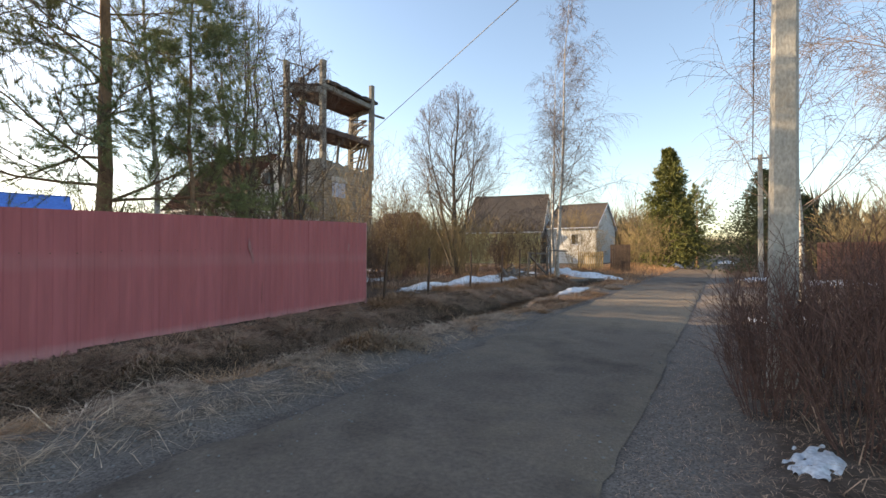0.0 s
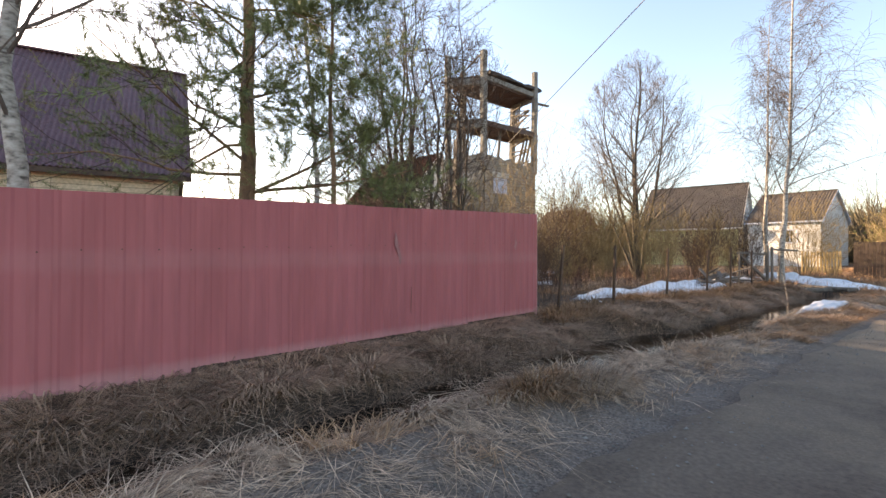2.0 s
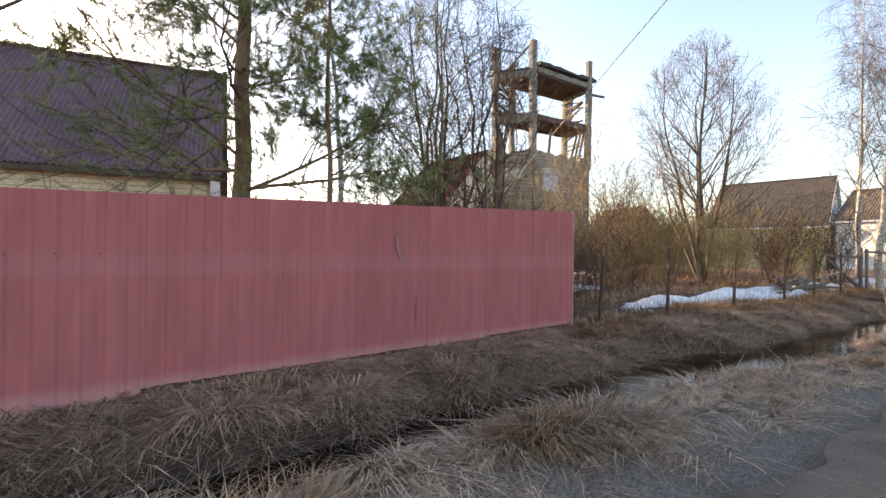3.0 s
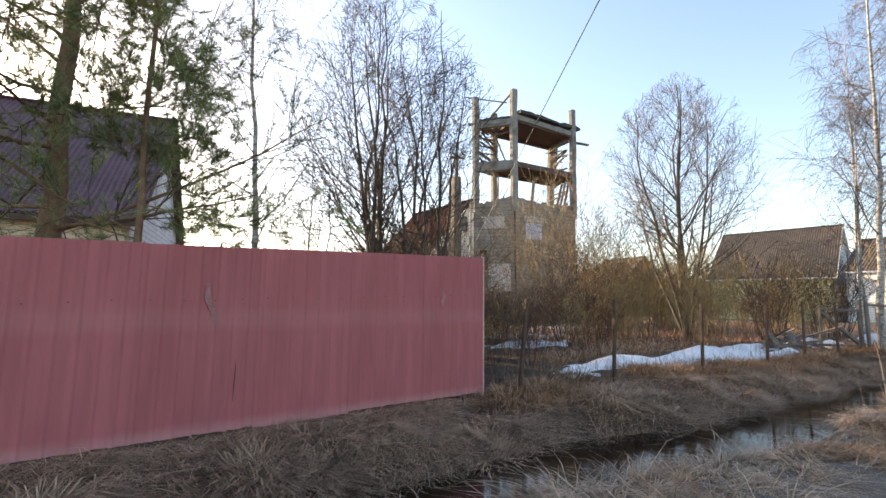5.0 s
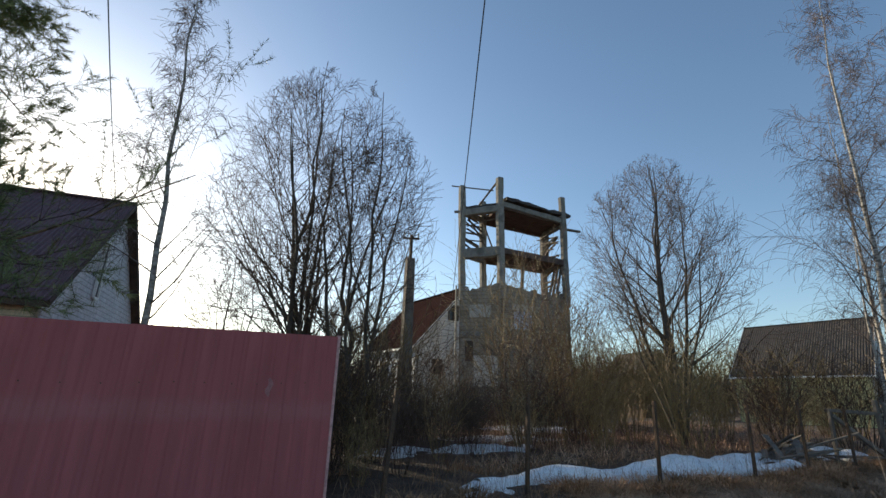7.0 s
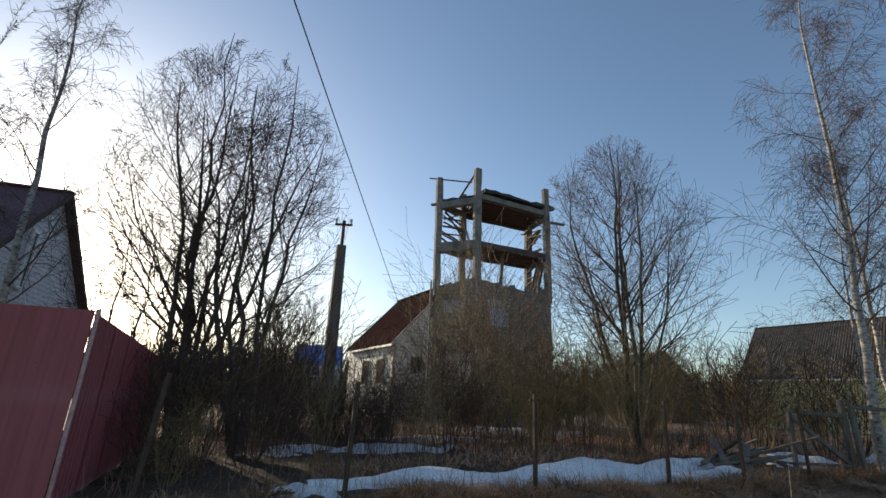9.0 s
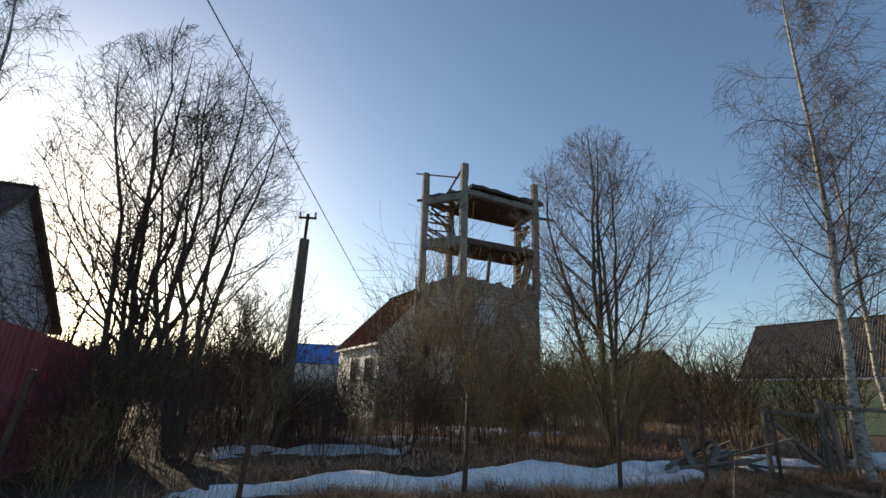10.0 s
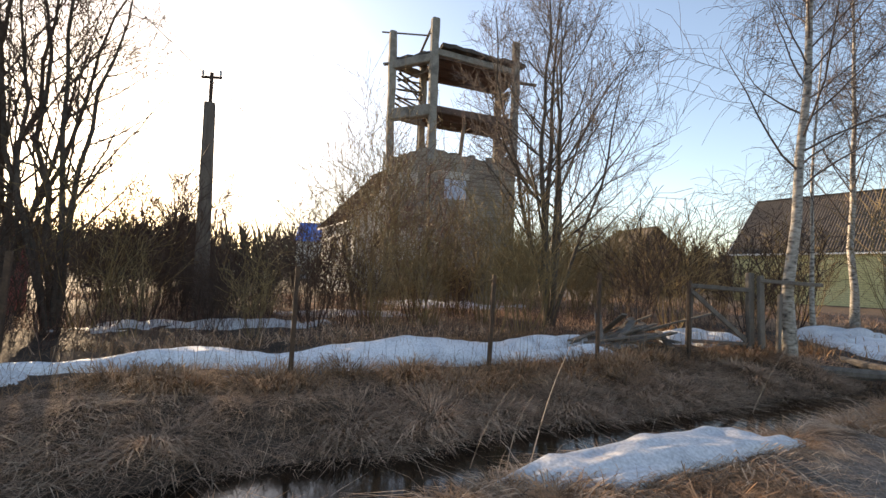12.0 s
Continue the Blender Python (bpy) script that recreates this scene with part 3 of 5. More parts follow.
fence = thing("sheet_fence", (0, 0, 0), "tall faded red profiled metal sheet fence above the ditch", "fence")
SHEET = 1.0733
y0 = -8.123
while y0 < 8.8:
    a, b = (float(fence_x(y0)), y0), (float(fence_x(y0 + SHEET)), y0 + SHEET)
    low = 0.22 if y0 + SHEET < 2.7 else 0.3
    j = rng.normal(size=3) * 0.008
    geo = Geo()
    profiled(geo, SHEET + 0.02, (low + j[0] - 0.0, low + j[0]), (top_z(y0) + j[1] * 0.5, top_z(y0 + SHEET) + j[1] * 0.5), bend=j[2] * 0.6)
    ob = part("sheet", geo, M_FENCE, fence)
    ob.location = (a[0], a[1], 0)
    ob.rotation_euler = (0, 0, math.atan2(b[1] - a[1], b[0] - a[0]))
    y0 += SHEET
END = (float(fence_x(y0)), y0)
for k in range(8):
    geo = Geo()
    profiled(geo, SHEET + 0.02, (0.3, 0.3), (2.26 - 0.008 * k, 2.26 - 0.008 * (k + 1)))
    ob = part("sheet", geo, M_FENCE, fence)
    ob.location = (END[0] - 0.06 - SHEET * k, END[1] + 0.03 + 0.023 * k, 0)
    ob.rotation_euler = (0, 0, math.pi - 0.02)
geo = beam(Geo(), (END[0] - 0.045, END[1] + 0.035, -0.1), (END[0] - 0.045, END[1] + 0.035, 2.3), 0.04, 0.04)
part("post", geo, M_BLEACH, fence, "bleached steel corner post")
screw = boxed(Geo(), -0.006, 0.006, -0.006, 0.0, -0.006, 0.006).mesh("screw")
screw.materials.append(M_STEEL_RUST)
TURN_F = math.atan2(1.0, -0.122)


def on_fence(name, data, y, z, label=""):
    ob = new(name, data)
    ob.parent = fence
    ob.location = (float(fence_x(y)), y, z)
    ob.rotation_euler = (0, 0, TURN_F)
    if label:
        ob["label"] = label
    return ob


for k in range(34):
    y = -0.5 + 0.28 * k
    on_fence("screw", screw, y + 0.03 * math.sin(k * 7), 1.44 + 0.03 * y + 0.01 * math.sin(k * 5))
for y, z0, z1, w, lean, mat, label in ((5.42, 1.32, 1.78, 0.05, -0.25, M_SCUFF, "dull scuff where paint has worn off"), (5.62, 0.58, 0.98, 0.006, 0.03, M_STEEL_RUST, "thin dark line on the sheet"), (8.3, 1.55, 1.75, 0.05, 0.1, M_SCUFF, "dull scuff")):
    geo = Geo()
    v = []
    n = 12
    for k in range(n + 1):
        f = k / n
        c = lean * (z1 - z0) * f + 0.012 * math.sin(f * 9 + y) * (w > 0.02)
        half = w * 0.5 * (0.25 + math.sin(math.pi * f) ** 0.6) * (0.85 + 0.25 * rng.random())
        v += [(c - half, dy, (z1 - z0) * f) for dy in (-0.004, 0.0)] + [(c + half, dy, (z1 - z0) * f) for dy in (-0.004, 0.0)]
    q = [face for k in range(0, 4 * n, 4) for face in ((k, k + 2, k + 6, k + 4), (k + 1, k + 5, k + 7, k + 3), (k, k + 4, k + 5, k + 1), (k + 2, k + 3, k + 7, k + 6))]
    geo.add(v, None, q + [(0, 1, 3, 2), (4 * n, 4 * n + 2, 4 * n + 3, 4 * n + 1)])
    me = geo.mesh("scuff")
    me.materials.append(mat)
    on_fence("scuff", me, y, z0, label)
for y in np.arange(-7, 9, 2.3):
    geo = beam(Geo(), (float(fence_x(y)) - 0.06, y, -0.1), (float(fence_x(y)) - 0.06, y, top_z(y) - 0.05), 0.06, 0.06)
    part("post", geo, M_STEEL_RUST, fence)
for z in (0.75, 1.7):
    geo = beam(Geo(), (float(fence_x(-8.3)) - 0.05, -8.3, z - 0.3), (END[0] - 0.05, END[1], z + 0.05), 0.03, 0.04)
    part("rail", geo, M_STEEL_RUST, fence)


# ---- houses ----
def corrugated(geo, o, along, down, n_waves, amp=0.025, rows=6, per=6):
    """A wavy roof sheet: from corner o, ribs spaced along 'along', running 'down'."""
    o, along, down = (np.array(q, float) for q in (o, along, down))
    nor = unit(np.cross(along, down))
    nor = nor if nor[2] > 0 else -nor
    s, t = np.linspace(0, 1, n_waves * per + 1), np.linspace(0, 1, rows)
    S, T = np.meshgrid(s, t)
    w = amp * np.sin(S * n_waves * 2 * np.pi) + 0.012 * (np.arange(rows) % 2)[:, None]
    top = o + S[..., None] * along + T[..., None] * down + nor * w[..., None]
    for k, v in ((0, top), (1, top - nor * 0.03)):
        ii = np.arange(S.size).reshape(S.shape)
        f = np.stack((ii[:-1, :-1], ii[:-1, 1:], ii[1:, 1:], ii[1:, :-1]), -1)
        geo.add(v, None, f)


def quad_slab(geo, o, a, b, th):
    o, a, b, = (np.array(q, float) for q in (o, a, b))
    n = unit(np.cross(a, b)) * th
    v = [o, o + a, o + a + b, o + b, o + n, o + a + n, o + a + b + n, o + b + n]
    geo.add(v, None, [(0, 3, 2, 1), (4, 5, 6, 7), (0, 1, 5, 4), (1, 2, 6, 5), (2, 3, 7, 6), (3, 0, 4, 7)])
    return geo


def window_part(parent, c, u, w, h, depth=0.06, mat=None, bars=1):
    """A framed window on a wall: centre c, u the wall's horizontal direction, facing u x z."""
    u = np.array([u[0], u[1], 0.0])
    nrm = np.array([u[1], -u[0], 0.0])
    c = np.array(c, float)
    win = part("window", quad_slab(Geo(), c - u * w / 2 - np.array([0, 0, h / 2]) + nrm * 0.015, u * w, (0, 0, h), 0.01), M_GLASS, parent, "dark window pane")
    geo = Geo()
    for sx in (-1, 1):
        beam(geo, c + u * sx * w / 2 + nrm * 0.03 - np.array([0, 0, h / 2]), c + u * sx * w / 2 + nrm * 0.03 + np.array([0, 0, h / 2]), 0.09, depth)
    for sz in (-1, 1):
        beam(geo, c - u * w / 2 + nrm * 0.03 + np.array([0, 0, sz * h / 2]), c + u * w / 2 + nrm * 0.03 + np.array([0, 0, sz * h / 2]), depth, 0.09)
    for k in range(bars):
        x = (k + 1) / (bars + 1) - 0.5
        beam(geo, c + u * x * w + nrm * 0.025 - np.array([0, 0, h / 2]), c + u * x * w + nrm * 0.025 + np.array([0, 0, h / 2]), 0.05, 0.04)
    part("frame", geo, mat or M_WHITE, win)
    return win


def gable_house(name, label, ridge_near, dir_ridge, length, half, ridge_h, eave_h, mats, overhang=0.35, waves=0, ground_z=0.3):
    """Ridge starts over the gable at ridge_near (x, y) and runs along dir_ridge; half: half the width over the eaves."""
    d = unit(np.array([*dir_ridge, 0.0]))
    s = np.array([d[1], -d[0], 0.0])
    base = np.array([ridge_near[0], ridge_near[1], 0.0])
    h = thing(name, base, label, "house")
    wall_m, gable_m, roof_m, trim_m = mats
    hw = half - overhang
    wall_top = eave_h + (ridge_h - eave_h) * overhang / half - 0.12
    slope = (ridge_h - eave_h) / half
    for sg in (-1, 1):
        geo = quad_slab(Geo(), s * sg * hw + d * overhang + np.array([0, 0, ground_z - 0.3]), d * (length - 2 * overhang), (0, 0, wall_top - ground_z + 0.3), 0.15 * -sg)
        part("wall", geo, wall_m, h)
        o = np.array([0, 0, ridge_h])
        if waves:
            geo = Geo()
            corrugated(geo, o, d * length, s * sg * half - np.array([0, 0, ridge_h - eave_h]), waves)
            part("roof_slope", geo, roof_m, h, smooth=True)
            geo = quad_slab(Geo(), o - np.array([0, 0, 0.07]) + d * 0.03, d * (length - 0.06), s * sg * half * 0.99 - np.array([0, 0, (ridge_h - eave_h) * 0.99]), 0.03 * sg)
            part("roof_deck", geo, trim_m, h)
        else:
            geo = quad_slab(Geo(), o, d * length, s * sg * half - np.array([0, 0, ridge_h - eave_h]), 0.06 * sg)
            part("roof_slope", geo, roof_m, h)
        geo = beam(Geo(), s * sg * (half - 0.02) + np.array([0, 0, eave_h - 0.09]), s * sg * (half - 0.02) + d * length + np.array([0, 0, eave_h - 0.09]), 0.03, 0.14)
        part("fascia", geo, trim_m, h)
    for e in (overhang, length - overhang):
        geo = Geo()
        o = d * e
        a = o - s * hw + np.array([0, 0, ground_z - 0.3])
        b = o + s * hw + np.array([0, 0, ground_z - 0.3])
        zt = ridge_h - 0.1 - slope * hw
        v = [a, b, b * [1, 1, 0] + [0, 0, zt], o + [0, 0, ridge_h - 0.1], a * [1, 1, 0] + [0, 0, zt]]
        th = d * (0.12 if e == overhang else -0.12)
        v = np.array([*v, *[p + th for p in v]])
        geo.add(v, [(2, 3, 4), (7, 9, 8)], [(0, 1, 2, 4), (5, 9, 7, 6), (0, 5, 6, 1), (1, 6, 7, 2), (2, 7, 8, 3), (3, 8, 9, 4), (4, 9, 5, 0)])
        part("gable_wall", geo, gable_m, h)
        geo = Geo()
        for sg in (-1, 1):
            q = d * (0.02 if e == overhang else length - 0.02)
            beam(geo, q + np.array([0, 0, ridge_h - 0.06]), q + s * sg * half + np.array([0, 0, eave_h - 0.06]), 0.03, 0.16)
        part("bargeboard", geo, trim_m, h)
    beam_geo = beam(Geo(), np.array([0, 0, ridge_h + 0.03]), d * length + np.array([0, 0, ridge_h + 0.03]), 0.25, 0.06)
    part("ridge_cap", beam_geo, roof_m, h)
    return h, d, s


# brown-roofed house behind the fence
hA, dA, sA = gable_house("brown_roof_house", "house with dark brown corrugated roof and pale grey siding gable", (-20.4, 5.0), (-0.15, -1.0), 11.0, 4.4, 7.85, 3.6, (M_CREAM, M_SIDING_GREY, M_ROOF_BROWN, M_WOOD_DARK), 0.3, 84)
window_part(hA, tuple(dA * 0.28 + np.array([0, 0, 5.2]) - sA * 0.9), (sA[0], sA[1]), 0.35, 1.8, bars=0)

# white house with red-brown roof beyond the tower
hW, dW, sW = gable_house("white_house", "white sided house with steep red-brown roof behind the tower", (-29.1, 23.92), (-0.993, -0.116), 7.8, 4.13, 9.13, 4.77, (M_SIDING_WHITE, M_SIDING_WHITE, M_ROOF_RED, M_WHITE), 0.3)
window_part(hW, tuple(dW * 0.29 + np.array([0, 0, 7.25]) - sW * 0.95), (sW[0], sW[1]), 0.8, 1.0, mat=M_WOOD_DARK)
window_part(hW, tuple(dW * 0.29 + np.array([0, 0, 3.6]) - sW * 2.2), (sW[0], sW[1]), 0.7, 0.9, mat=M_WOOD_DARK)
window_part(hW, tuple(dW * 4.3 + np.array([0, 0, 3.2]) - sW * 3.84), (-dW[0], -dW[1]), 0.9, 1.4, mat=M_WOOD_DARK)
window_part(hW, tuple(dW * 1.9 + np.array([0, 0, 3.2]) - sW * 3.84), (-dW[0], -dW[1]), 0.9, 1.4, mat=M_WOOD_DARK)

# yellow house up the lane
hC, dC, sC = gable_house("yellow_house", "yellow and white sided house with old brown corrugated roof", (-19.4, 59.6), (-1.0, -0.2), 10.2, 6.0, 9.36, 4.2, (M_SIDING_YELLOW, M_SIDING_WHITE, M_ROOF_OLD, M_WHITE), 0.3, 56)
hD, dD, sD = gable_house("white_gable_house", "small house with white and blue-grey gable and grey-brown roof", (-11.7, 58.6), (-1.0, 0.05), 6.4, 4.6, 7.7, 4.6, (M_SIDING_WHITE, M_SIDING_WHITE, M_ROOF_OLD, M_BLUE_GREY), 0.25, 28)
window_part(hD, (-2.8, -4.2, 3.2), (1, 0.0), 1.1, 1.2, mat=M_BLUE_GREY)

# far shed and far blue-roofed house
hS, dS, sS = gable_house("dark_shed", "low dark shed with a plain pitched roof among bushes", (-33.8, 50.0), (-1.0, 0.1), 6.0, 3.2, 6.9, 4.4, (M_WOOD_DARK, M_WOOD_DARK, M_ROOF_OLD, M_WOOD_DARK), 0.2)
hB, dB, sB = gable_house("blue_roof_house", "far pale house with a bright blue metal roof", (-84.0, 22.6), (0.27, 0.96), 7.6, 4.5, 9.9, 6.6, (M_SIDING_WHITE, M_SIDING_WHITE, M_BLUE, M_BLUE), 0.3)

# ---- the unfinished tower ----
PA, PB, PC, PD, PE = (-24.4, 20.7), (-22.9, 22.4), (-22.5, 26.9), (-25.2, 22.7), (-24.8, 27.2)
tower = thing("concrete_tower", (-23.6, 24.0, 0), "unfinished ruined concrete frame tower on block masonry walls", "tower")
TO = np.array([-23.6, 24.0])


def tl(p, z):
    return (p[0] - TO[0], p[1] - TO[1], z)


for p, top, w in ((PA, 14.2, 0.36), (PB, 14.55, 0.42), (PC, 14.1, 0.38), (PD, 13.9, 0.38), (PE, 13.0, 0.38)):
    lean = rng.normal(size=2) * 0.05
    geo = beam(Geo(), tl(p, 7.0), (tl(p, 0)[0] + lean[0], tl(p, 0)[1] + lean[1], top), w, w, 0.07, 12, ch=0.18)
    part("column", geo, M_CONCRETE, tower)
# lower walls, standing on the ground, with a ragged top
for a, b, z0, z1 in ((PB, PC, 7.9, 7.4), (PA, PB, 7.5, 7.9), (PC, PE, 7.4, 7.2), (PE, PD, 7.2, 7.4), (PD, PA, 7.4, 7.5)):
    n = 14
    A, B = np.array(tl(a, 0)), np.array(tl(b, 0))
    nrm = unit(np.cross(B - A, [0, 0, 1.0])) * 0.15
    geo = Geo()
    v = []
    for k in range(n + 1):
        f = k / n
        p = A + (B - A) * f
        zt = z0 * (1 - f) + z1 * f + 0.05 * rng.normal() * (0 < k < n)
        for o in (nrm, -nrm):
            v += [p + o + [0, 0, -0.2], p + o + [0, 0, zt]]
    q = [f for k in range(0, 4 * n, 4) for f in ((k, k + 4, k + 5, k + 1), (k + 2, k + 3, k + 7, k + 6), (k + 1, k + 5, k + 7, k + 3))]
    q += [(0, 1, 3, 2), (4 * n, 4 * n + 2, 4 * n + 3, 4 * n + 1)]
    geo.add(v, None, q)
    part("wall", geo, M_BLOCK, tower)
# floor slabs
deck = [tl(p, 0)[:2] for p in (PB, PC, PE, PD)]
bay = [tl(p, 0)[:2] for p in (PA, PB, PD)]
part("slab", slab(Geo(), deck, [9.95, 9.75, 9.75, 9.95], [10.15, 9.95, 9.95, 10.15], 0.05), M_RUST, tower, "rust-stained concrete floor slab")
part("slab", slab(Geo(), deck, [12.55, 12.25, 12.35, 12.6], [12.75, 12.45, 12.55, 12.8], 0.05), M_RUST, tower, "rust-stained concrete roof slab")
deck_over = [(deck[0][0] + 0.25, deck[0][1] + 0.35), (deck[1][0] + 0.3, deck[1][1] + 0.5), (deck[2][0] - 0.2, deck[2][1] + 0.4), (deck[3][0] - 0.1, deck[3][1] + 0.3)]
part("roof_sheet", slab(Geo(), deck_over, [13.12, 12.8, 12.95, 13.3], [13.32, 12.98, 13.15, 13.5], 0.07, 12), M_TAR, tower, "ragged black tar roofing")
part("bay_slab", slab(Geo(), bay, [12.7, 12.75, 13.0], [12.86, 12.9, 13.2], 0.06), M_TAR, tower)
# beams
for a, b, z0, z1, w, hh, m in ((PB, PC, 12.85, 12.5, 0.3, 0.34, M_CONCRETE), (PA, PB, 9.75, 9.85, 0.4, 0.6, M_CONCRETE), (PA, PB, 12.35, 12.55, 0.35, 0.42, M_CONCRETE), (PB, PC, 9.9, 9.7, 0.3, 0.34, M_RUST), (PC, PE, 12.3, 12.3, 0.3, 0.35, M_CONCRETE), (PD, PE, 12.5, 12.35, 0.25, 0.3, M_RUST), (PD, PE, 9.9, 9.8, 0.25, 0.3, M_RUST), (PA, PD, 12.5, 12.6, 0.25, 0.3, M_CONCRETE), (PA, PD, 9.8, 9.9, 0.25, 0.35, M_CONCRETE), (PC, PE, 9.7, 9.7, 0.28, 0.3, M_CONCRETE)):
    part("beam", beam(Geo(), tl(a, z0), tl(b, z1), w, hh, 0.06, 8), m, tower)
# loose planks, props and scaffolding
for p0, p1, w in ((tl((-24.9, 20.2), 14.3), tl((-23.4, 22.3), 13.9), 0.1), (tl((-25.2, 22.4), 13.6), tl(PB, 14.5), 0.12), (tl((-24.7, 20.3), 12.5), tl((-24.2, 21.0), 12.5), 0.2), (tl((-22.5, 26.8), 12.0), tl((-22.1, 28.0), 11.9), 0.22),
                  (tl((-24.3, 21.0), 12.2), tl((-24.6, 22.9), 10.1), 0.1), (tl((-24.4, 20.9), 11.9), tl((-24.9, 22.6), 11.3), 0.09), (tl((-24.4, 20.9), 11.2), tl((-24.9, 22.6), 11.5), 0.09), (tl((-24.4, 20.9), 10.7), tl((-24.9, 22.6), 10.4), 0.12), (tl((-24.4, 21.0), 11.6), tl((-23.3, 22.3), 12.0), 0.08), (tl((-24.7, 22.4), 12.2), tl((-23.4, 22.2), 10.1), 0.1),
                  (tl((-23.4, 24.2), 7.6), tl((-23.3, 24.4), 9.8), 0.2), (tl((-24.2, 22.2), 7.4), tl((-23.6, 22.5), 8.6), 0.07), (tl((-23.9, 22.0), 7.4), tl((-23.95, 22.05), 9.6), 0.07)):
    part("plank", beam(Geo(), p0, p1, w, w * 0.5, 0.05, 4), M_WOOD_OLD, tower)
for k in range(12):
    z = 7.7 + k * 0.42
    if 9.5 < z < 10.2:
        continue
    a = np.array(tl((-24.6, 27.0), z + rng.normal() * 0.1))
    b = np.array(tl((-22.8, 26.7), z + 0.25 * (-1) ** k + rng.normal() * 0.12))
    part("plank", beam(Geo(), a, b, 0.16, 0.06, 0.06, 4), M_WOOD_OLD, tower)
for k in range(3):
    a = np.array(tl((-23.6 + 0.35 * k, 26.4), 7.4))
    part("plank", beam(Geo(), a, a + [0.2, 0.5, 2.1 + 0.2 * k], 0.18, 0.05, 0.06, 4), M_WOOD_OLD, tower)
for k in range(3):
    a = np.array(tl((-24.0 - 0.2 * k, 26.9), 10.2))
    part("plank", beam(Geo(), a, a + [0.5, -0.3, 2.0], 0.14, 0.05, 0.06, 4), M_WOOD_OLD, tower)
for k in range(9):
    z = 10.3 + 0.24 * k + rng.normal() * 0.06
    a = np.array(tl((-24.5 + rng.normal() * 0.15, 21.0 + rng.normal() * 0.1), z))
    b = np.array(tl((-25.1 + rng.normal() * 0.15, 22.5 + rng.normal() * 0.1), z + 0.25 * (-1) ** k))
    part("plank", beam(Geo(), a, b, 0.13, 0.05, 0.06, 4), M_WOOD_DARK, tower)
for k in range(10):
    z = 10.3 + 0.22 * k + rng.normal() * 0.06
    a = np.array(tl((-24.3 + rng.normal() * 0.2, 26.7 + rng.normal() * 0.15), z))
    b = np.array(tl((-22.9 + rng.normal() * 0.2, 26.5 + rng.normal() * 0.15), z + 0.3 * (-1) ** k))
    part("plank", beam(Geo(), a, b, 0.14, 0.05, 0.06, 4), M_WOOD_OLD, tower)
# patches on the walls, and a dark sheet for the shade in a window hole
fr = unit(np.array([PC[0] - PB[0], PC[1] - PB[1], 0]))
frn = np.array([fr[1], -fr[0], 0])
pb = np.array(tl(PB, 0))
sd = unit(np.array([PB[0] - PA[0], PB[1] - PA[1], 0]))
sdn = np.array([sd[1], -sd[0], 0])
pa = np.array(tl(PA, 0))
part("patch", quad_slab(Geo(), pb + fr * 0.7 + frn * 0.16 + [0, 0, 5.4], fr * 1.15, (0, 0, 1.0), 0.03), M_BLUE_GREY, tower, "faded blue sheet patch")
part("lintel", quad_slab(Geo(), pb + fr * 0.6 + frn * 0.16 + [0, 0, 6.45], fr * 1.4, (0, 0, 0.35), 0.06), M_PALE_BLOCK, tower)
part("patch", quad_slab(Geo(), pa + sd * 0.5 + sdn * 0.16 + [0, 0, 6.0], sd * 1.2, (0, 0, 0.7), 0.03), M_PALE_BLOCK, tower, "paler block infill")
# No hole is cut: a dark sheet on the wall gives its shade.
part("opening", quad_slab(Geo(), pa + sd * 0.25 + sdn * 0.16 + [0, 0, 3.6], sd * 0.45, (0, 0, 1.1), 0.02), M_WOOD_DARK, tower, "dark sheet standing in for the shade of a window hole")
part("patch", quad_slab(Geo(), pa + sd * 0.75 + sdn * 0.16 + [0, 0, 2.3], sd * 1.3, (0, 0, 1.6), 0.03), M_PALE_BLOCK, tower, "pale rendered wall patch")
part("ledge", quad_slab(Geo(), pa + sd * 0.1 + sdn * 0.16 + [0, 0, 4.95], sd * 2.0, (0, 0, 0.25), 0.08), M_CONCRETE, tower)
geo = beam(Geo(), pa + np.array([-0.28, -0.2, 0.0]), pa + np.array([-0.28, -0.2, 7.9]), 0.09, 0.09)
part("drainpipe", geo, M_POLE, tower, "thin pale drainpipe")
for k in range(5):
    p = pb + fr * (0.3 + 0.95 * k) + [rng.normal() * 0.1 - 0.1, 0, 7.42 + 0.2 * rng.random()]
    part("rubble", slab(Geo(), [(p[0] + 0.25 * math.cos(a), p[1] + 0.25 * math.sin(a)) for a in (0.3, 1.8, 3.3, 4.9)], p[2] - 0.5, p[2] + 0.25, 0.04, 2), M_CONCRETE, tower)


# ---- trees and shrubs ----
def gz(x, y):
    return float(height(np.array([x]), np.array([y]))[0])


def assemble(name, at, label, category, stems, levels, bark, twig, group="", limb_mat=None, trunk_sides=9, clip=None):
    """stems: list of (pts, rad). levels: settings of grow(). Parts: each trunk, the limbs, the fine twigs."""
    t = thing(name, at, label, category, group)
    for pts, rad in stems:
        geo = Geo()
        tubes(geo, pts, rad, trunk_sides)
        part("trunk", geo, bark, t, smooth=True)
    cur = (np.concatenate([s[0] for s in stems]), np.concatenate([s[1] for s in stems]))
    crown = Geo()
    for k, lv in enumerate(levels):
        cur = clear_fence(at, grow(*cur, **lv))
        if clip is not None:
            cur = clip(cur)
        if k == 0:
            for q in range(len(cur[0])):
                geo = Geo()
                tubes(geo, cur[0][q:q + 1], cur[1][q:q + 1], 5)
                part("limb", geo, limb_mat or bark, t, smooth=True)
        else:
            tubes(crown, cur[0], np.maximum(cur[1], 0.0042), 3)
    part("crown", crown, twig, t)
    return t


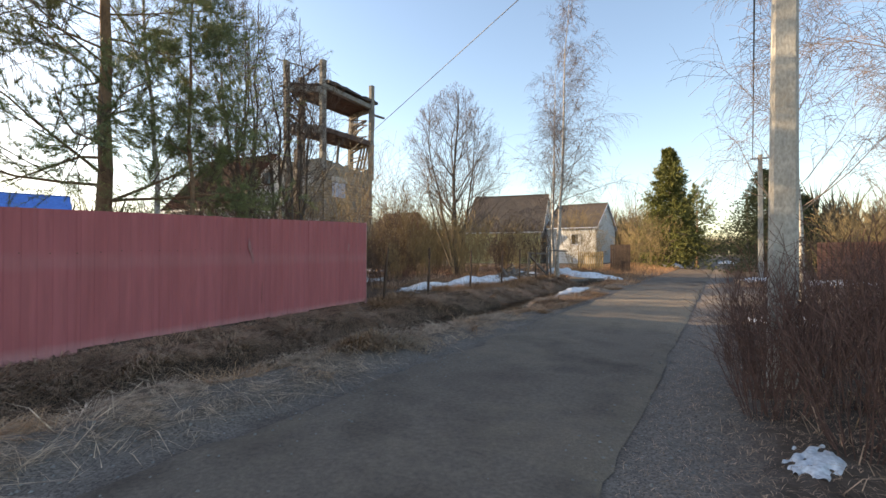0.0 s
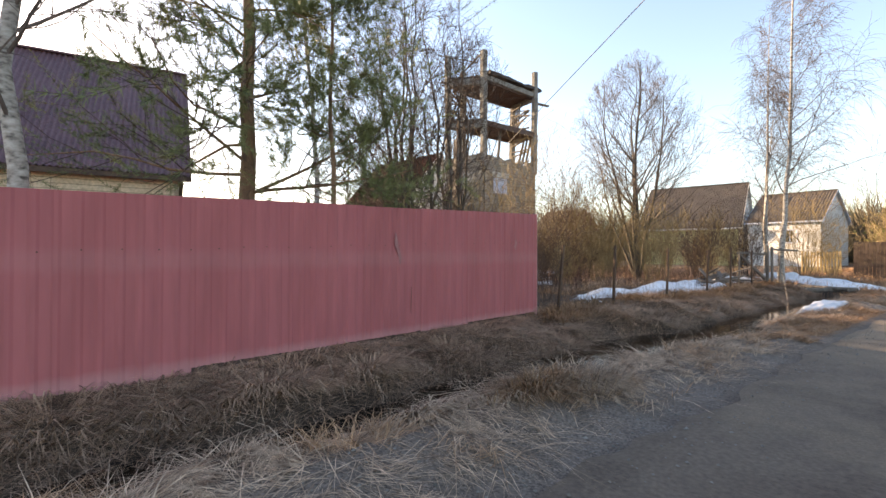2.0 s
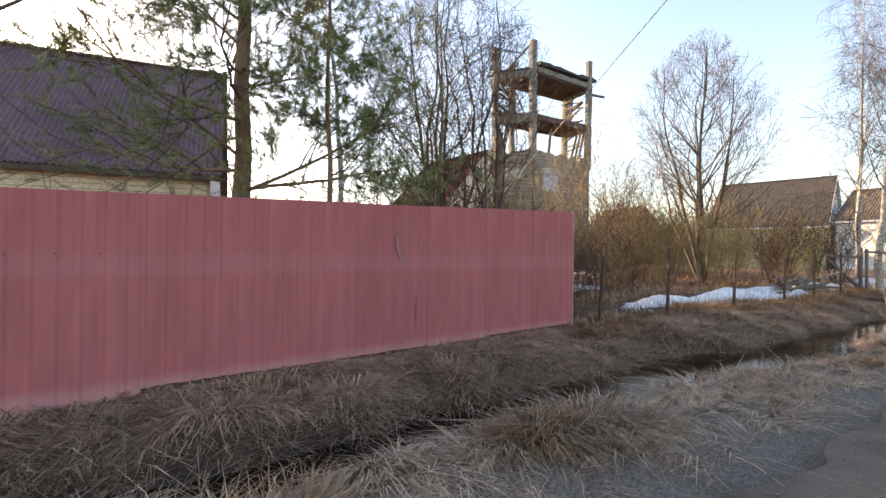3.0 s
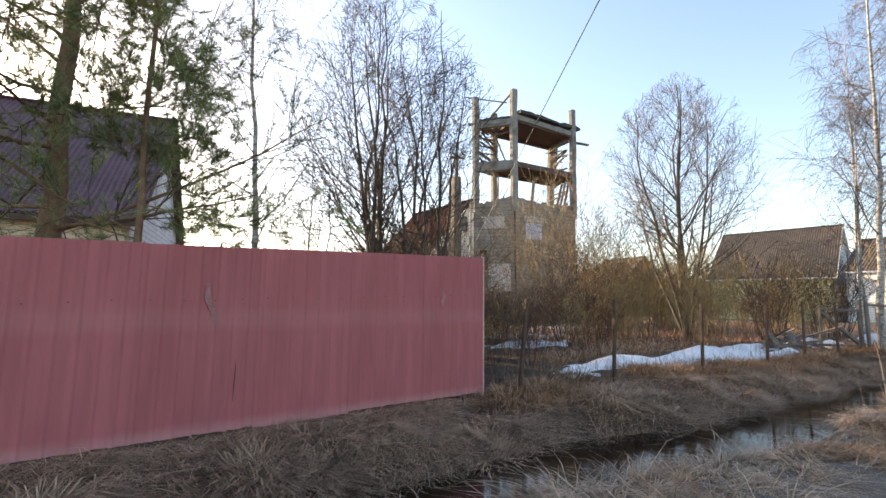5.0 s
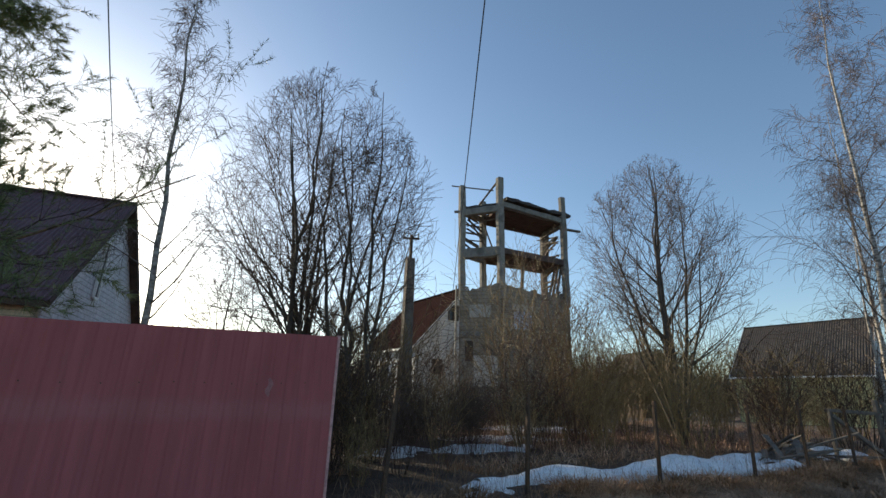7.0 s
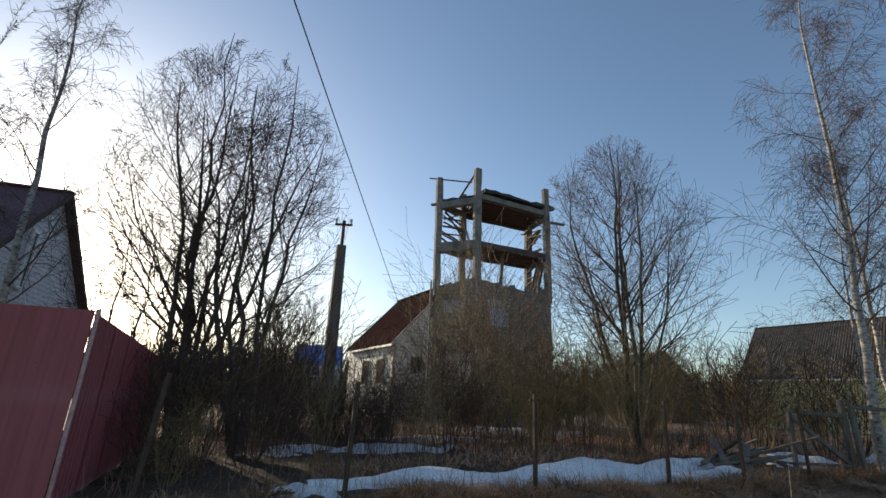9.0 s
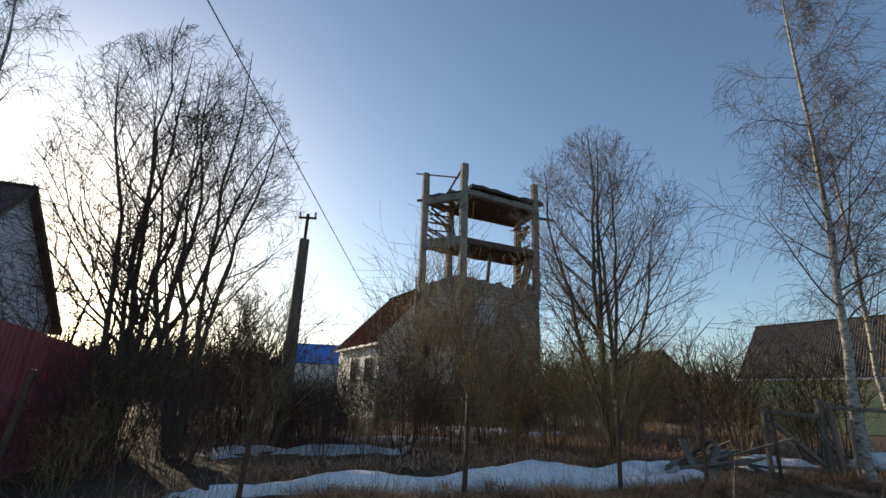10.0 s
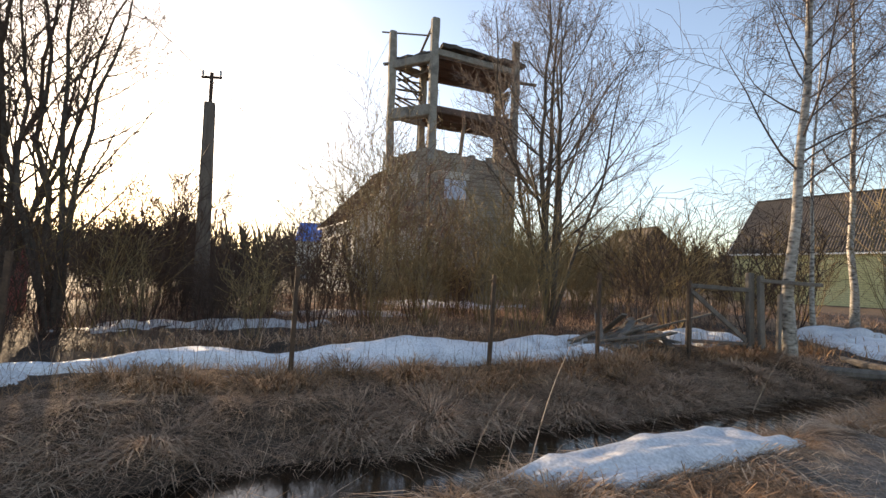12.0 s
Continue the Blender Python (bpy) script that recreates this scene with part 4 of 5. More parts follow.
def stem_set(n, h, r, spread, base=0.25, bend=0.15, P=8, wild=0.012):
    out = []
    for k in range(n):
        a = 2 * math.pi * (k + 0.6 * rng.random()) / n
        tilt = spread * (0.3 + 0.9 * rng.random())
        hh = h * (0.78 + 0.22 * rng.random())
        z = np.linspace(0, 1, P)
        rad_out = base * 0.6 + hh * tilt * (z * (1 - bend) + bend * np.sqrt(z))
        w = np.cumsum(rng.normal(size=(P, 2)) * wild * hh, axis=0)
        pts = np.stack((math.cos(a) * rad_out + w[:, 0], math.sin(a) * rad_out + w[:, 1], hh * z), -1)[None]
        out.append((pts, (r * (0.75 + 0.4 * rng.random()) * np.linspace(1, 0.12, P))[None]))
    return out


def birch(at, h, r, label, dens=1.0, lean=(0, 0), spread=0.2):
    lv = [dict(m=int(36 * dens), s0=0.22, s1=0.98, angle=46, length=spread, up=0.35, wob=0.09, P=7, taper=0.2, rscale=0.3, shape=lambda s: 1.25 - 0.85 * s),
          dict(m=8, s0=0.2, s1=1.0, angle=42, length=0.42, up=-0.1, wob=0.12, P=5, taper=0.4, rscale=0.5),
          dict(m=9, s0=0.1, s1=1.0, angle=45, length=0.62, up=-1.4, wob=0.12, P=5, taper=0.7, rscale=0.55)]
    return assemble("birch_tree", at, label, "tree", [trunk_line(h, r, lean, 0.05, 12, 0.08)], lv, M_BIRCH, M_TWIG_BIRCH, "bare birches", M_TWIG_BIRCH)


def alder(at, n, h, r, spread, label, m=(14, 8, 7), up=0.5, limb=0.3, twig=M_TWIG):
    lv = [dict(m=m[0], s0=0.22, s1=0.97, angle=30, length=limb, up=up, wob=0.05, P=6, taper=0.3, rscale=0.5, shape=lambda s: 1.2 - 0.6 * s),
          dict(m=m[1], s0=0.2, s1=1.0, angle=31, length=0.4, up=up * 0.8, wob=0.05, P=5, taper=0.4, rscale=0.55),
          dict(m=m[2], s0=0.2, s1=1.0, angle=34, length=0.52, up=0.3, wob=0.05, P=4, taper=0.7, rscale=0.6)]
    return assemble("alder_tree", at, label, "tree", stem_set(n, h, r, spread), lv, M_BARK_GREY, twig, "bare alders")


def dome_tree(at, n, top, reach, r, label, m=(13, 8, 7), twig=M_TWIG, fork=0.0):
    """A many-stemmed bare tree whose twigs end on a rounded, uneven crown outline."""
    zc = 0.5 * top
    seed = int(abs(at[0] * 13 + at[1] * 7))

    def inside(p):
        rad, z = np.hypot(p[..., 0], p[..., 1]), p[..., 2]
        az = np.arctan2(p[..., 1], p[..., 0])
        low = 0.16 + 0.84 * np.clip(z / zc, 0, 1) ** 0.8
        high = np.clip(1 - np.clip((z - zc) / (top - zc), 0, 1) ** 1.5, 0, 1) ** 0.8
        uneven = 1 + 0.24 * vnoise(az * 1.3, z * 0.5, 0.8, seed)
        return rad < reach * np.where(z < zc, low, high) * uneven

    def trim(br):
        p = br[0].copy()
        cut = np.zeros(len(p), int)
        for _ in range(6):
            out = ~inside(p[:, -1])
            p[out] = p[out, :1] + (p[out] - p[out, :1]) * 0.82
            cut += out
        return p[cut < 5], br[1][cut < 5]

    stems = []
    for k in range(n):
        a = 2 * math.pi * (k + 0.7 * rng.random()) / n
        rho = reach * (0.08 + 0.72 * ((k * 0.618) % 1.0))
        hh = top * (0.95 - 0.5 * (rho / reach) ** 1.6)
        z = np.linspace(0, 1, 11)
        outw = 0.08 + rho * (fork + (1 - fork) * z) * np.clip(z * 3, 0, 1) ** 0.6 * (1.12 - 0.12 * z)
        w = np.cumsum(rng.normal(size=(11, 2)) * 0.011 * hh, axis=0) * np.clip(z * 4, 0, 1)[:, None]
        pts = np.stack((math.cos(a) * outw + w[:, 0], math.sin(a) * outw + w[:, 1], hh * z), -1)[None]
        stems.append((pts, (r * (0.7 + 0.5 * rng.random()) * np.linspace(1, 0.1, 11) ** 0.9)[None]))
    lv = [dict(m=m[0], s0=0.2, s1=0.97, angle=44, length=0.36, up=0.5, wob=0.09, P=8, taper=0.25, rscale=0.5, shape=lambda q: 1.25 - 0.75 * q),
          dict(m=m[1], s0=0.2, s1=1.0, angle=44, length=0.42, up=0.35, wob=0.12, P=5, taper=0.4, rscale=0.55),
          dict(m=m[2], s0=0.15, s1=1.0, angle=46, length=0.5, up=0.15, wob=0.14, P=4, taper=0.7, rscale=0.6)]
    return assemble("alder_tree", at, label, "tree", stems, lv, M_BARK_GREY, twig, "bare alders", clip=trim)


def needle_tufts(geo, pts, per, length, spread=0.9, width=0.006):
    """Needles fanned round each point of pts (N, 3) with directions (N, 3)."""
    p, d = pts
    n = len(p)
    p = np.repeat(p, per, 0)
    d = np.repeat(d, per, 0)
    dirs = unit(d + rng.normal(size=d.shape) * spread)
    L = (length * (0.7 + 0.6 * rng.random(len(p))))[:, None]
    side = unit(np.cross(dirs, rng.normal(size=dirs.shape))) * width
    base = p + dirs * 0.01
    v = np.stack((base - side, base + side, base + dirs * L), 1)
    geo.add(v, np.arange(len(p) * 3).reshape(-1, 3))


def clear_fence(at, br):
    """Leaves out the branches that would reach through the sheet fence."""
    p = br[0] + np.array(at)
    bad = ((p[..., 0] > fence_x(p[..., 1]) - 0.15) & (p[..., 1] < 9.2) & (p[..., 2] < top_z(p[..., 1]) + 0.1)).any(axis=1)
    return br[0][~bad], br[1][~bad]


def pine(at, h, r, label, crown_from=0.22, m=30, reach=0.34, per=16, lean=(0, 0)):
    t = thing("pine_tree", at, label, "tree", "pines")
    tr = trunk_line(h, r, lean, 0.03, 12, 0.15)
    geo = Geo()
    tubes(geo, *tr, 10)
    part("trunk", geo, M_PINE_BARK, t, smooth=True)
    l1 = grow(*tr, m=m, s0=crown_from, s1=0.98, angle=78, length=reach, up=0.15, wob=0.12, P=7, taper=0.22, rscale=0.26, shape=lambda s: 1.25 - 0.95 * s)
    l1 = clear_fence(at, l1)
    l2 = grow(*l1, m=9, s0=0.15, s1=1.0, angle=50, length=0.38, up=0.3, wob=0.14, P=5, taper=0.4, rscale=0.5)
    l3 = grow(*l2, m=6, s0=0.2, s1=1.0, angle=45, length=0.45, up=0.5, wob=0.15, P=4, taper=0.6, rscale=0.6)
    l2, l3 = clear_fence(at, l2), clear_fence(at, l3)
    for q in range(len(l1[0])):
        geo = Geo()
        tubes(geo, l1[0][q:q + 1], l1[1][q:q + 1], 5)
        part("limb", geo, M_PINE_BARK, t, smooth=True)
    geo = Geo()
    tubes(geo, *l2, 4)
    tubes(geo, *l3, 3)
    part("twig_work", geo, M_TWIG, t)
    pts, dr = [], []
    for lv, runs in ((l3, 2), (l2, 1)):
        for k in range(1, runs + 1):
            a, b = lv[0][:, -k - 1], lv[0][:, -k]
            for f in (0.25, 0.5, 0.75, 1.0):
                pts.append(a * (1 - f) + b * f)
                dr.append(b - a)
    geo = Geo()
    needle_tufts(geo, (np.concatenate(pts), unit(np.concatenate(dr))), per, 0.085, 0.62, 0.0036)
    part("foliage", geo, M_NEEDLE, t)
    return t


def spruce(at, h, reach, mat, label, rows=34, full=1.0):
    t = thing("spruce_tree", at, label, "tree", "spruces")
    tr = trunk_line(h, h * 0.014, (0, 0), 0.01, 10, 0.08)
    geo = Geo()
    tubes(geo, *tr, 8)
    part("trunk", geo, M_BARK_GREY, t, smooth=True)
    l1 = grow(*tr, m=int(rows * 7), s0=0.04, s1=0.99, angle=82, length=reach / h, up=-0.15, wob=0.06, P=6, taper=0.3, rscale=0.25, shape=lambda s: 1.12 - 1.02 * s)
    l2 = grow(*l1, m=15, s0=0.1, s1=1.0, angle=48, length=0.36, up=-0.25, wob=0.1, P=4, taper=0.5, rscale=0.5)
    geo = Geo()
    tubes(geo, *l1, 4)
    part("branch_work", geo, M_BARK_GREY, t)
    geo = Geo()
    for k in (1, 2, 3):
        needle_tufts(geo, (l2[0][:, k], unit(l2[0][:, k] - l2[0][:, k - 1])), 8, 0.16 * h / 8, 0.6, 0.022 * h / 8)
    part("foliage", geo, mat, t)
    return t


def shrub(at, n, h, r, spread, mat, label, name="willow_shrub", group="willow shrubs", catkins=0, m=(5, 4), up=0.7, ang=42, wild=0.012, fine=1.0):
    t = thing(name, at, label, "shrub", group)
    st = stem_set(n, h, r, spread, 0.3, 0.3, 6, wild)
    pts, rad = np.concatenate([s[0] for s in st]), np.concatenate([s[1] for s in st])
    geo = Geo()
    tubes(geo, pts, np.maximum(rad, 0.004 * fine), 4)
    part("stool", geo, mat, t)
    l1 = grow(pts, rad, m=m[0], s0=0.25, s1=1.0, angle=ang, length=0.36, up=up * 0.6, wob=0.14, P=5, taper=0.5, rscale=0.6)
    l2 = grow(*l1, m=m[1], s0=0.2, s1=1.0, angle=ang + 6, length=0.5, up=up * 0.3, wob=0.16, P=3, taper=0.7, rscale=0.65)
    l1 = (l1[0], np.maximum(l1[1], 0.006 * fine))
    l2 = (l2[0], np.maximum(l2[1], 0.005 * fine))
    geo = Geo()
    tubes(geo, *l1, 3)
    tubes(geo, *l2, 3)
    part("crown", geo, mat, t)
    if catkins:
        geo = Geo()
        sel = rng.random(len(l2[0])) < catkins
        for k in (1, 2):
            p = l2[0][sel, k]
            n_ = len(p)
            d = unit(rng.normal(size=(n_, 3)) + [0, 0, 0.6])
            s = unit(np.cross(d, rng.normal(size=(n_, 3)))) * 0.012
            v = np.stack((p, p + d * 0.02 - s, p + d * 0.05, p + d * 0.02 + s), 1)
            geo.add(v, None, np.arange(n_ * 4).reshape(-1, 4))
        tagged(part("catkin_fluff", geo, M_CATKIN, t), kind="stuff")
    return t


FILL = []
pine((-8.94, 3.69, gz(-8.94, 3.69) - 0.05), 9.8, 0.145, "tall Scots pine with open crown behind the red fence", 0.19, 34, 0.29, 9, (0.01, 0.0))
pine((-7.95, 4.72, gz(-7.95, 4.72) - 0.05), 6.9, 0.05, "thin young pine with low boughs overhanging the red fence", 0.26, 38, 0.2, 4, (-0.01, 0.0))
pine((-2.2, 57.0, 0.1), 9.0, 0.12, "young roadside pine with bare lower trunk", 0.5, 26, 0.26, 10)
birch((-8.52, 1.22, 0.3), 11.5, 0.105, "bare white birch behind the red fence", 0.7, (0.0, 0.012), 0.2)
birch((-12.7, 6.75, 0.3), 11.4, 0.085, "slender bare birch behind the fence corner", 0.75, (-0.02, -0.075), 0.17)
birch((-7.4, 24.0, gz(-7.4, 24.0) - 0.1), 15.0, 0.105, "tall bare birch with drooping twigs beside the ditch", 1.3, (0.05, 0.055), 0.17)
birch((-10.2, 32.2, 0.2), 15.0, 0.11, "tall bare birch near the yellow house", 1.1, (0.0, 0.0), 0.17)
birch((-8.9, 27.6, 0.2), 9.5, 0.06, "thin young birch among roadside shrubs", 0.5, (0.03, 0.02), 0.2)
birch((2.0, 16.7, 0.05), 9.5, 0.085, "bare birch leaning by the lane crossing", 0.65, (-0.02, 0.0), 0.34)
birch((3.6, 9.5, 0.1), 8.5, 0.11, "spreading bare birch behind roadside bushes", 0.65, (-0.03, 0.0), 0.34)
birch((5.5, 21.0, 0.1), 10.0, 0.11, "bare birch beside the wooden fence", 0.8, (0.0, 0.0), 0.25)
for x, y, s in ((-9.6, 9.6, 0.45), (-10.4, 9.8, 0.5), (-11.2, 10.3, 0.75), (-10.0, 11.0, 0.5), (-12.6, 11.8, 0.8), (-11.6, 11.2, 0.6), (-9.2, 11.3, 0.35)):
    FILL.append((x, y, s))
dome_tree((-13.2, 9.75, 0.3), 7, 10.3, 3.2, 0.072, "clump of bare grey alder stems", (12, 8, 7))
dome_tree((-12.5, 10.95, 0.3), 5, 9.9, 2.0, 0.07, "tall bare alder clump beside the pole", (11, 8, 7))
dome_tree((-14.3, 8.2, 0.3), 3, 5.6, 1.5, 0.04, "low bare alder clump by the fence end", (11, 7, 6))
dome_tree((-12.39, 22.0, 0.3), 7, 10.7, 3.6, 0.085, "round-crowned bare willow tree in the field", (14, 8, 7), M_TWIG_BIRCH, 0.12)
alder((-19.5, 12.5, 0.3), 4, 5.0, 0.05, 0.2, "low bare alder in the thicket")
for k, (x, y, hh) in enumerate(((-36.0, 66.0, 9), (-16.0, 70.0, 10), (-6.5, 66.0, 11), (-7.0, 75.0, 12), (4.5, 70.0, 9), (-12.0, 80.0, 12))):
    alder((x, y, 0.2), 3, hh, 0.1, 0.12, "distant bare roadside trees", (10, 6, 5))
spruce((-4.4, 52.0, 0.1), 12.2, 3.2, M_SPRUCE, "tall sunlit green spruce beside the lane")
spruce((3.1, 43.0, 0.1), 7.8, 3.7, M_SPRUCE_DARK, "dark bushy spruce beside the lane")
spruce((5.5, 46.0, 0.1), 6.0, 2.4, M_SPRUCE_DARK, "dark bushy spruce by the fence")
spruce((-3.4, 63.0, 0.1), 8.0, 2.0, M_SPRUCE, "smaller green spruce beside the lane")

# willow thicket in the field
kinds = []
for k in range(5):
    kinds.append(shrub((-14.0 - 1.1 * k, 24.0 + 1.3 * k, 0.28), 13, 2.5 + 0.35 * k, 0.015, 0.32, M_TWIG_WILLOW, "dense bare yellow-brown willow shrub in the field", m=(6, 3), fine=1.25))
dark_kinds = []
for k in range(3):
    dark_kinds.append(shrub((-16.5 - 1.2 * k, 14.5 + 1.4 * k, 0.28), 12, 2.4 + 0.4 * k, 0.014, 0.34, M_TWIG, "dense bare dark willow shrub in the field", "field_shrub", "dark field shrubs", m=(6, 3), fine=1.2))
shrub((-13.3, 18.3, 0.28), 10, 4.5, 0.02, 0.24, M_TWIG_RED, "tall shrub with pale catkins before the tower", "catkin_shrub", "catkin shrubs", 0.8, (9, 6), 0.7, 36)
shrub((-15.5, 17.4, 0.28), 8, 5.5, 0.026, 0.17, M_TWIG_WILLOW, "tall leafless willow with pale catkins before the tower", "catkin_shrub", "catkin shrubs", 0.8, (10, 6), 0.7, 36)
shrub((-12.7, 17.0, 0.28), 9, 3.7, 0.018, 0.26, M_TWIG_WILLOW, "spreading willow shrub with pale catkins in the field", "catkin_shrub", "catkin shrubs", 0.7, (9, 6), 0.7, 38)
shrub((-12.4, 15.6, 0.28), 12, 3.0, 0.016, 0.3, M_TWIG, "shrub with pale catkins in the field", "catkin_shrub", "catkin shrubs", 0.4, (8, 5))
r3 = random.Random(5)


def free_spot(x, y):
    if -10.3 < x and y < 21.5:
        return False
    for cx, cy, rr in ((-14.95, 13.2, 0.7), (-23.7, 24.0, 3.6), (-33, 23.5, 7.0), (-23.5, 57.0, 8.0), (-20.4, 3.0, 5.0), (-14.5, 58.6, 6.0)):
        if math.hypot(x - cx, y - cy) < rr:
            return False
    return True


placed = 0
while placed < 64:
    x, y = r3.uniform(-27, -9.7), r3.uniform(11.0, 37.0)
    near = (x > -13.5)
    if not free_spot(x, y) or (y < 16 and x > -12.5) or (y < 14 and r3.random() < 0.5):
        continue
    src = r3.choice(kinds if y > 17 or r3.random() < 0.35 else dark_kinds)
    s = r3.uniform(0.75, 1.2) * (0.8 if near and y < 20 else 1.0)
    if (x < -15 and y < 22) or (y > 26 and x > -18):
        s *= 0.5
    if abs(y - (11 + 0.306 * (-1.6 - x))) < 2.2 and x < -11:
        s *= 0.5
    if abs(y - (5.5 + 0.88 * (-2 - x))) < 2.6 and x < -12:
        s *= 0.6
    copy_thing(src, pose(x, y, gz(x, y) - 0.05, 0, 0, r3.uniform(0, 360)) @ Matrix.Diagonal((s, s, s, 1)))
    placed += 1
for x, y, s in ((-10.4, 10.2, 0.42), (-9.3, 10.0, 0.36), (-11.2, 12.4, 0.42), (-10.9, 14.4, 0.45), (-11.0, 16.8, 0.45), (-10.8, 19.4, 0.5), (-8.0, 30.0, 0.9), (-9.0, 34.0, 1.0), (-7.5, 33.0, 0.9), (-5.8, 37.5, 1.0), (-5.4, 40.5, 1.2), (-6.6, 43.5, 1.3), (-5.2, 46.5, 1.2), (-12, 33, 1.0), (-14, 35, 1.1), (-16, 33, 1.0)):
    copy_thing(kinds[int(x * 7 + y * 3) % 5], pose(x, y, gz(x, y) - 0.05, 0, 0, r3.uniform(0, 360)) @ Matrix.Diagonal((s, s, s, 1)))
for k in range(34):
    x, y = r3.uniform(-18, -10.8), r3.uniform(12.5, 21)
    s = r3.uniform(0.35, 0.6)
    copy_thing(dark_kinds[k % 3], pose(x, y, gz(x, y) - 0.05, 0, 0, r3.uniform(0, 360)) @ Matrix.Diagonal((s, s, s, 1)))
for k in range(26):
    x, y = r3.uniform(-24, -13), r3.uniform(9.5, 15)
    if free_spot(x, y):
        s = r3.uniform(0.6, 1.0) * (0.5 if abs(y - (11 + 0.306 * (-1.6 - x))) < 2.5 else 1.0)
        copy_thing(dark_kinds[k % 3], pose(x, y, gz(x, y) - 0.05, 0, 0, r3.uniform(0, 360)) @ Matrix.Diagonal((s, s, s, 1)))
for x, y, s in ((-13.7, 12.2, 1.0), (-14.2, 14.4, 0.5), (-15.6, 12.0, 1.1), (-16.0, 14.0, 0.6), (-13.2, 13.4, 0.5), (-17.4, 12.6, 1.2), (-18.6, 14.2, 0.6), (-13.0, 8.9, 0.9), (-14.6, 9.9, 1.0), (-11.3, 9.8, 0.6), (-15.2, 16.0, 0.5), (-17.0, 16.6, 0.5), *FILL):
    copy_thing(dark_kinds[int(-x * 10) % 3], pose(x, y, gz(x, y) - 0.05, 0, 0, r3.uniform(0, 360)) @ Matrix.Diagonal((s, s, s, 1)))
for x, y, s in ((-9.9, 22.6, 0.85), (-10.6, 24.6, 1.1), (-9.6, 26.2, 1.0), (-9.9, 28.4, 1.1), (-11.8, 26.4, 0.8), (-12.6, 29, 0.8), (-10.6, 23.4, 0.8)):
    copy_thing(dark_kinds[int(-x * 10) % 3], pose(x, y, gz(x, y) - 0.05, 0, 0, r3.uniform(0, 360)) @ Matrix.Diagonal((s, s, s, 1)))
for k in range(16):
    x, y = r3.uniform(3.0, 14), r3.uniform(28, 46)
    s = r3.uniform(0.7, 1.2)
    copy_thing(kinds[k % 5], pose(x, y, 0.1, 0, 0, r3.uniform(0, 360)) @ Matrix.Diagonal((s, s, s, 1)))

# red-brown roadside bushes by the near pole
rb = []
for k in range(3):
    rb.append(shrub((1.25 + 0.5 * k, 4.6 + 1.5 * k, 0.03), 22, 1.22 + 0.1 * k, 0.0075, 0.32, M_TWIG_RED, "dense bare red-brown roadside bush", "roadside_bush", "roadside bushes", 0, (5, 3), 0.9, 28, 0.012, 0.5))
for x, y, s in ((0.3, 5.0, 0.6), (0.28, 5.75, 0.65), (0.85, 4.35, 0.75), (0.5, 5.1, 0.85), (0.45, 5.9, 0.85), (0.5, 7.0, 0.75), (0.95, 5.6, 0.9), (0.85, 6.6, 0.95), (1.7, 5.3, 1.0), (2.3, 6.8, 1.0), (1.3, 7.7, 1.0), (1.0, 8.8, 0.8), (2.1, 8.4, 1.1), (1.95, 4.0, 1.0), (2.7, 5.2, 1.05), (3.4, 7.4, 1.1), (1.9, 10.3, 0.8), (3.0, 10.6, 1.1)):
    copy_thing(rb[int(x * 10) % 3], pose(x, y, gz(x, y) - 0.03, 0, 0, r3.uniform(0, 360)) @ Matrix.Diagonal((s, s, s, 1)))


# ---- far woods ----
def woods(name, n, box, hmin, hmax, label, mat, twigs=26):
    geo = Geo()
    x = rng.uniform(box[0], box[1], n)
    y = rng.uniform(box[2], box[3], n)
    h = rng.uniform(hmin, hmax, n)
    rep = np.repeat(np.arange(n), twigs)
    k = len(rep)
    a = rng.uniform(0, 2 * np.pi, k)
    f = rng.random(k)
    base = np.stack((x[rep], y[rep], h[rep] * (0.05 + 0.55 * f)), -1)
    out = h[rep] * rng.uniform(0.05, 0.2, k)
    tip = base + np.stack((np.cos(a) * out, np.sin(a) * out, h[rep] * rng.uniform(0.2, 0.42, k)), -1)
    w = (h[rep] * 0.012)[:, None]
    side = np.stack((-np.sin(a + 1), np.cos(a + 1), 0 * a), -1) * w
    geo.add(np.stack((base - side, base + side, tip), 1), np.arange(k * 3).reshape(-1, 3))
    return tagged(part(name, geo, mat), label, "woods", kind="stuff")


woods("far_woods", 1700, (-200, -92, -60, 170), 9, 16, "distant bare mixed woods along the horizon", M_WOODS)
woods("far_woods", 900, (-90, -30, 75, 240), 7, 13, "distant bare woods beyond the houses", M_WOODS)
woods("far_woods", 500, (-30, -7, 85, 260), 7, 13, "bare woods lining the far lane", M_WOODS)
woods("far_woods", 700, (8, 90, 55, 260), 6, 12, "bare woods on the far side of the lane", M_WOODS)
woods("far_woods", 300, (-30, 30, 260, 330), 9, 14, "bare woods closing the end of the lane", M_WOODS, 40)
woods("far_woods", 420, (-24, -5.5, 68, 130), 5, 10, "bare woods beside the far lane", M_WOODS, 40)
woods("far_woods", 420, (5, 26, 56, 130), 5, 10, "bare woods on the right of the far lane", M_WOODS, 40)
woods("far_woods", 500, (-75, -38, -30, 75), 2, 5, "low scrub behind the gardens", M_WOODS, 30)


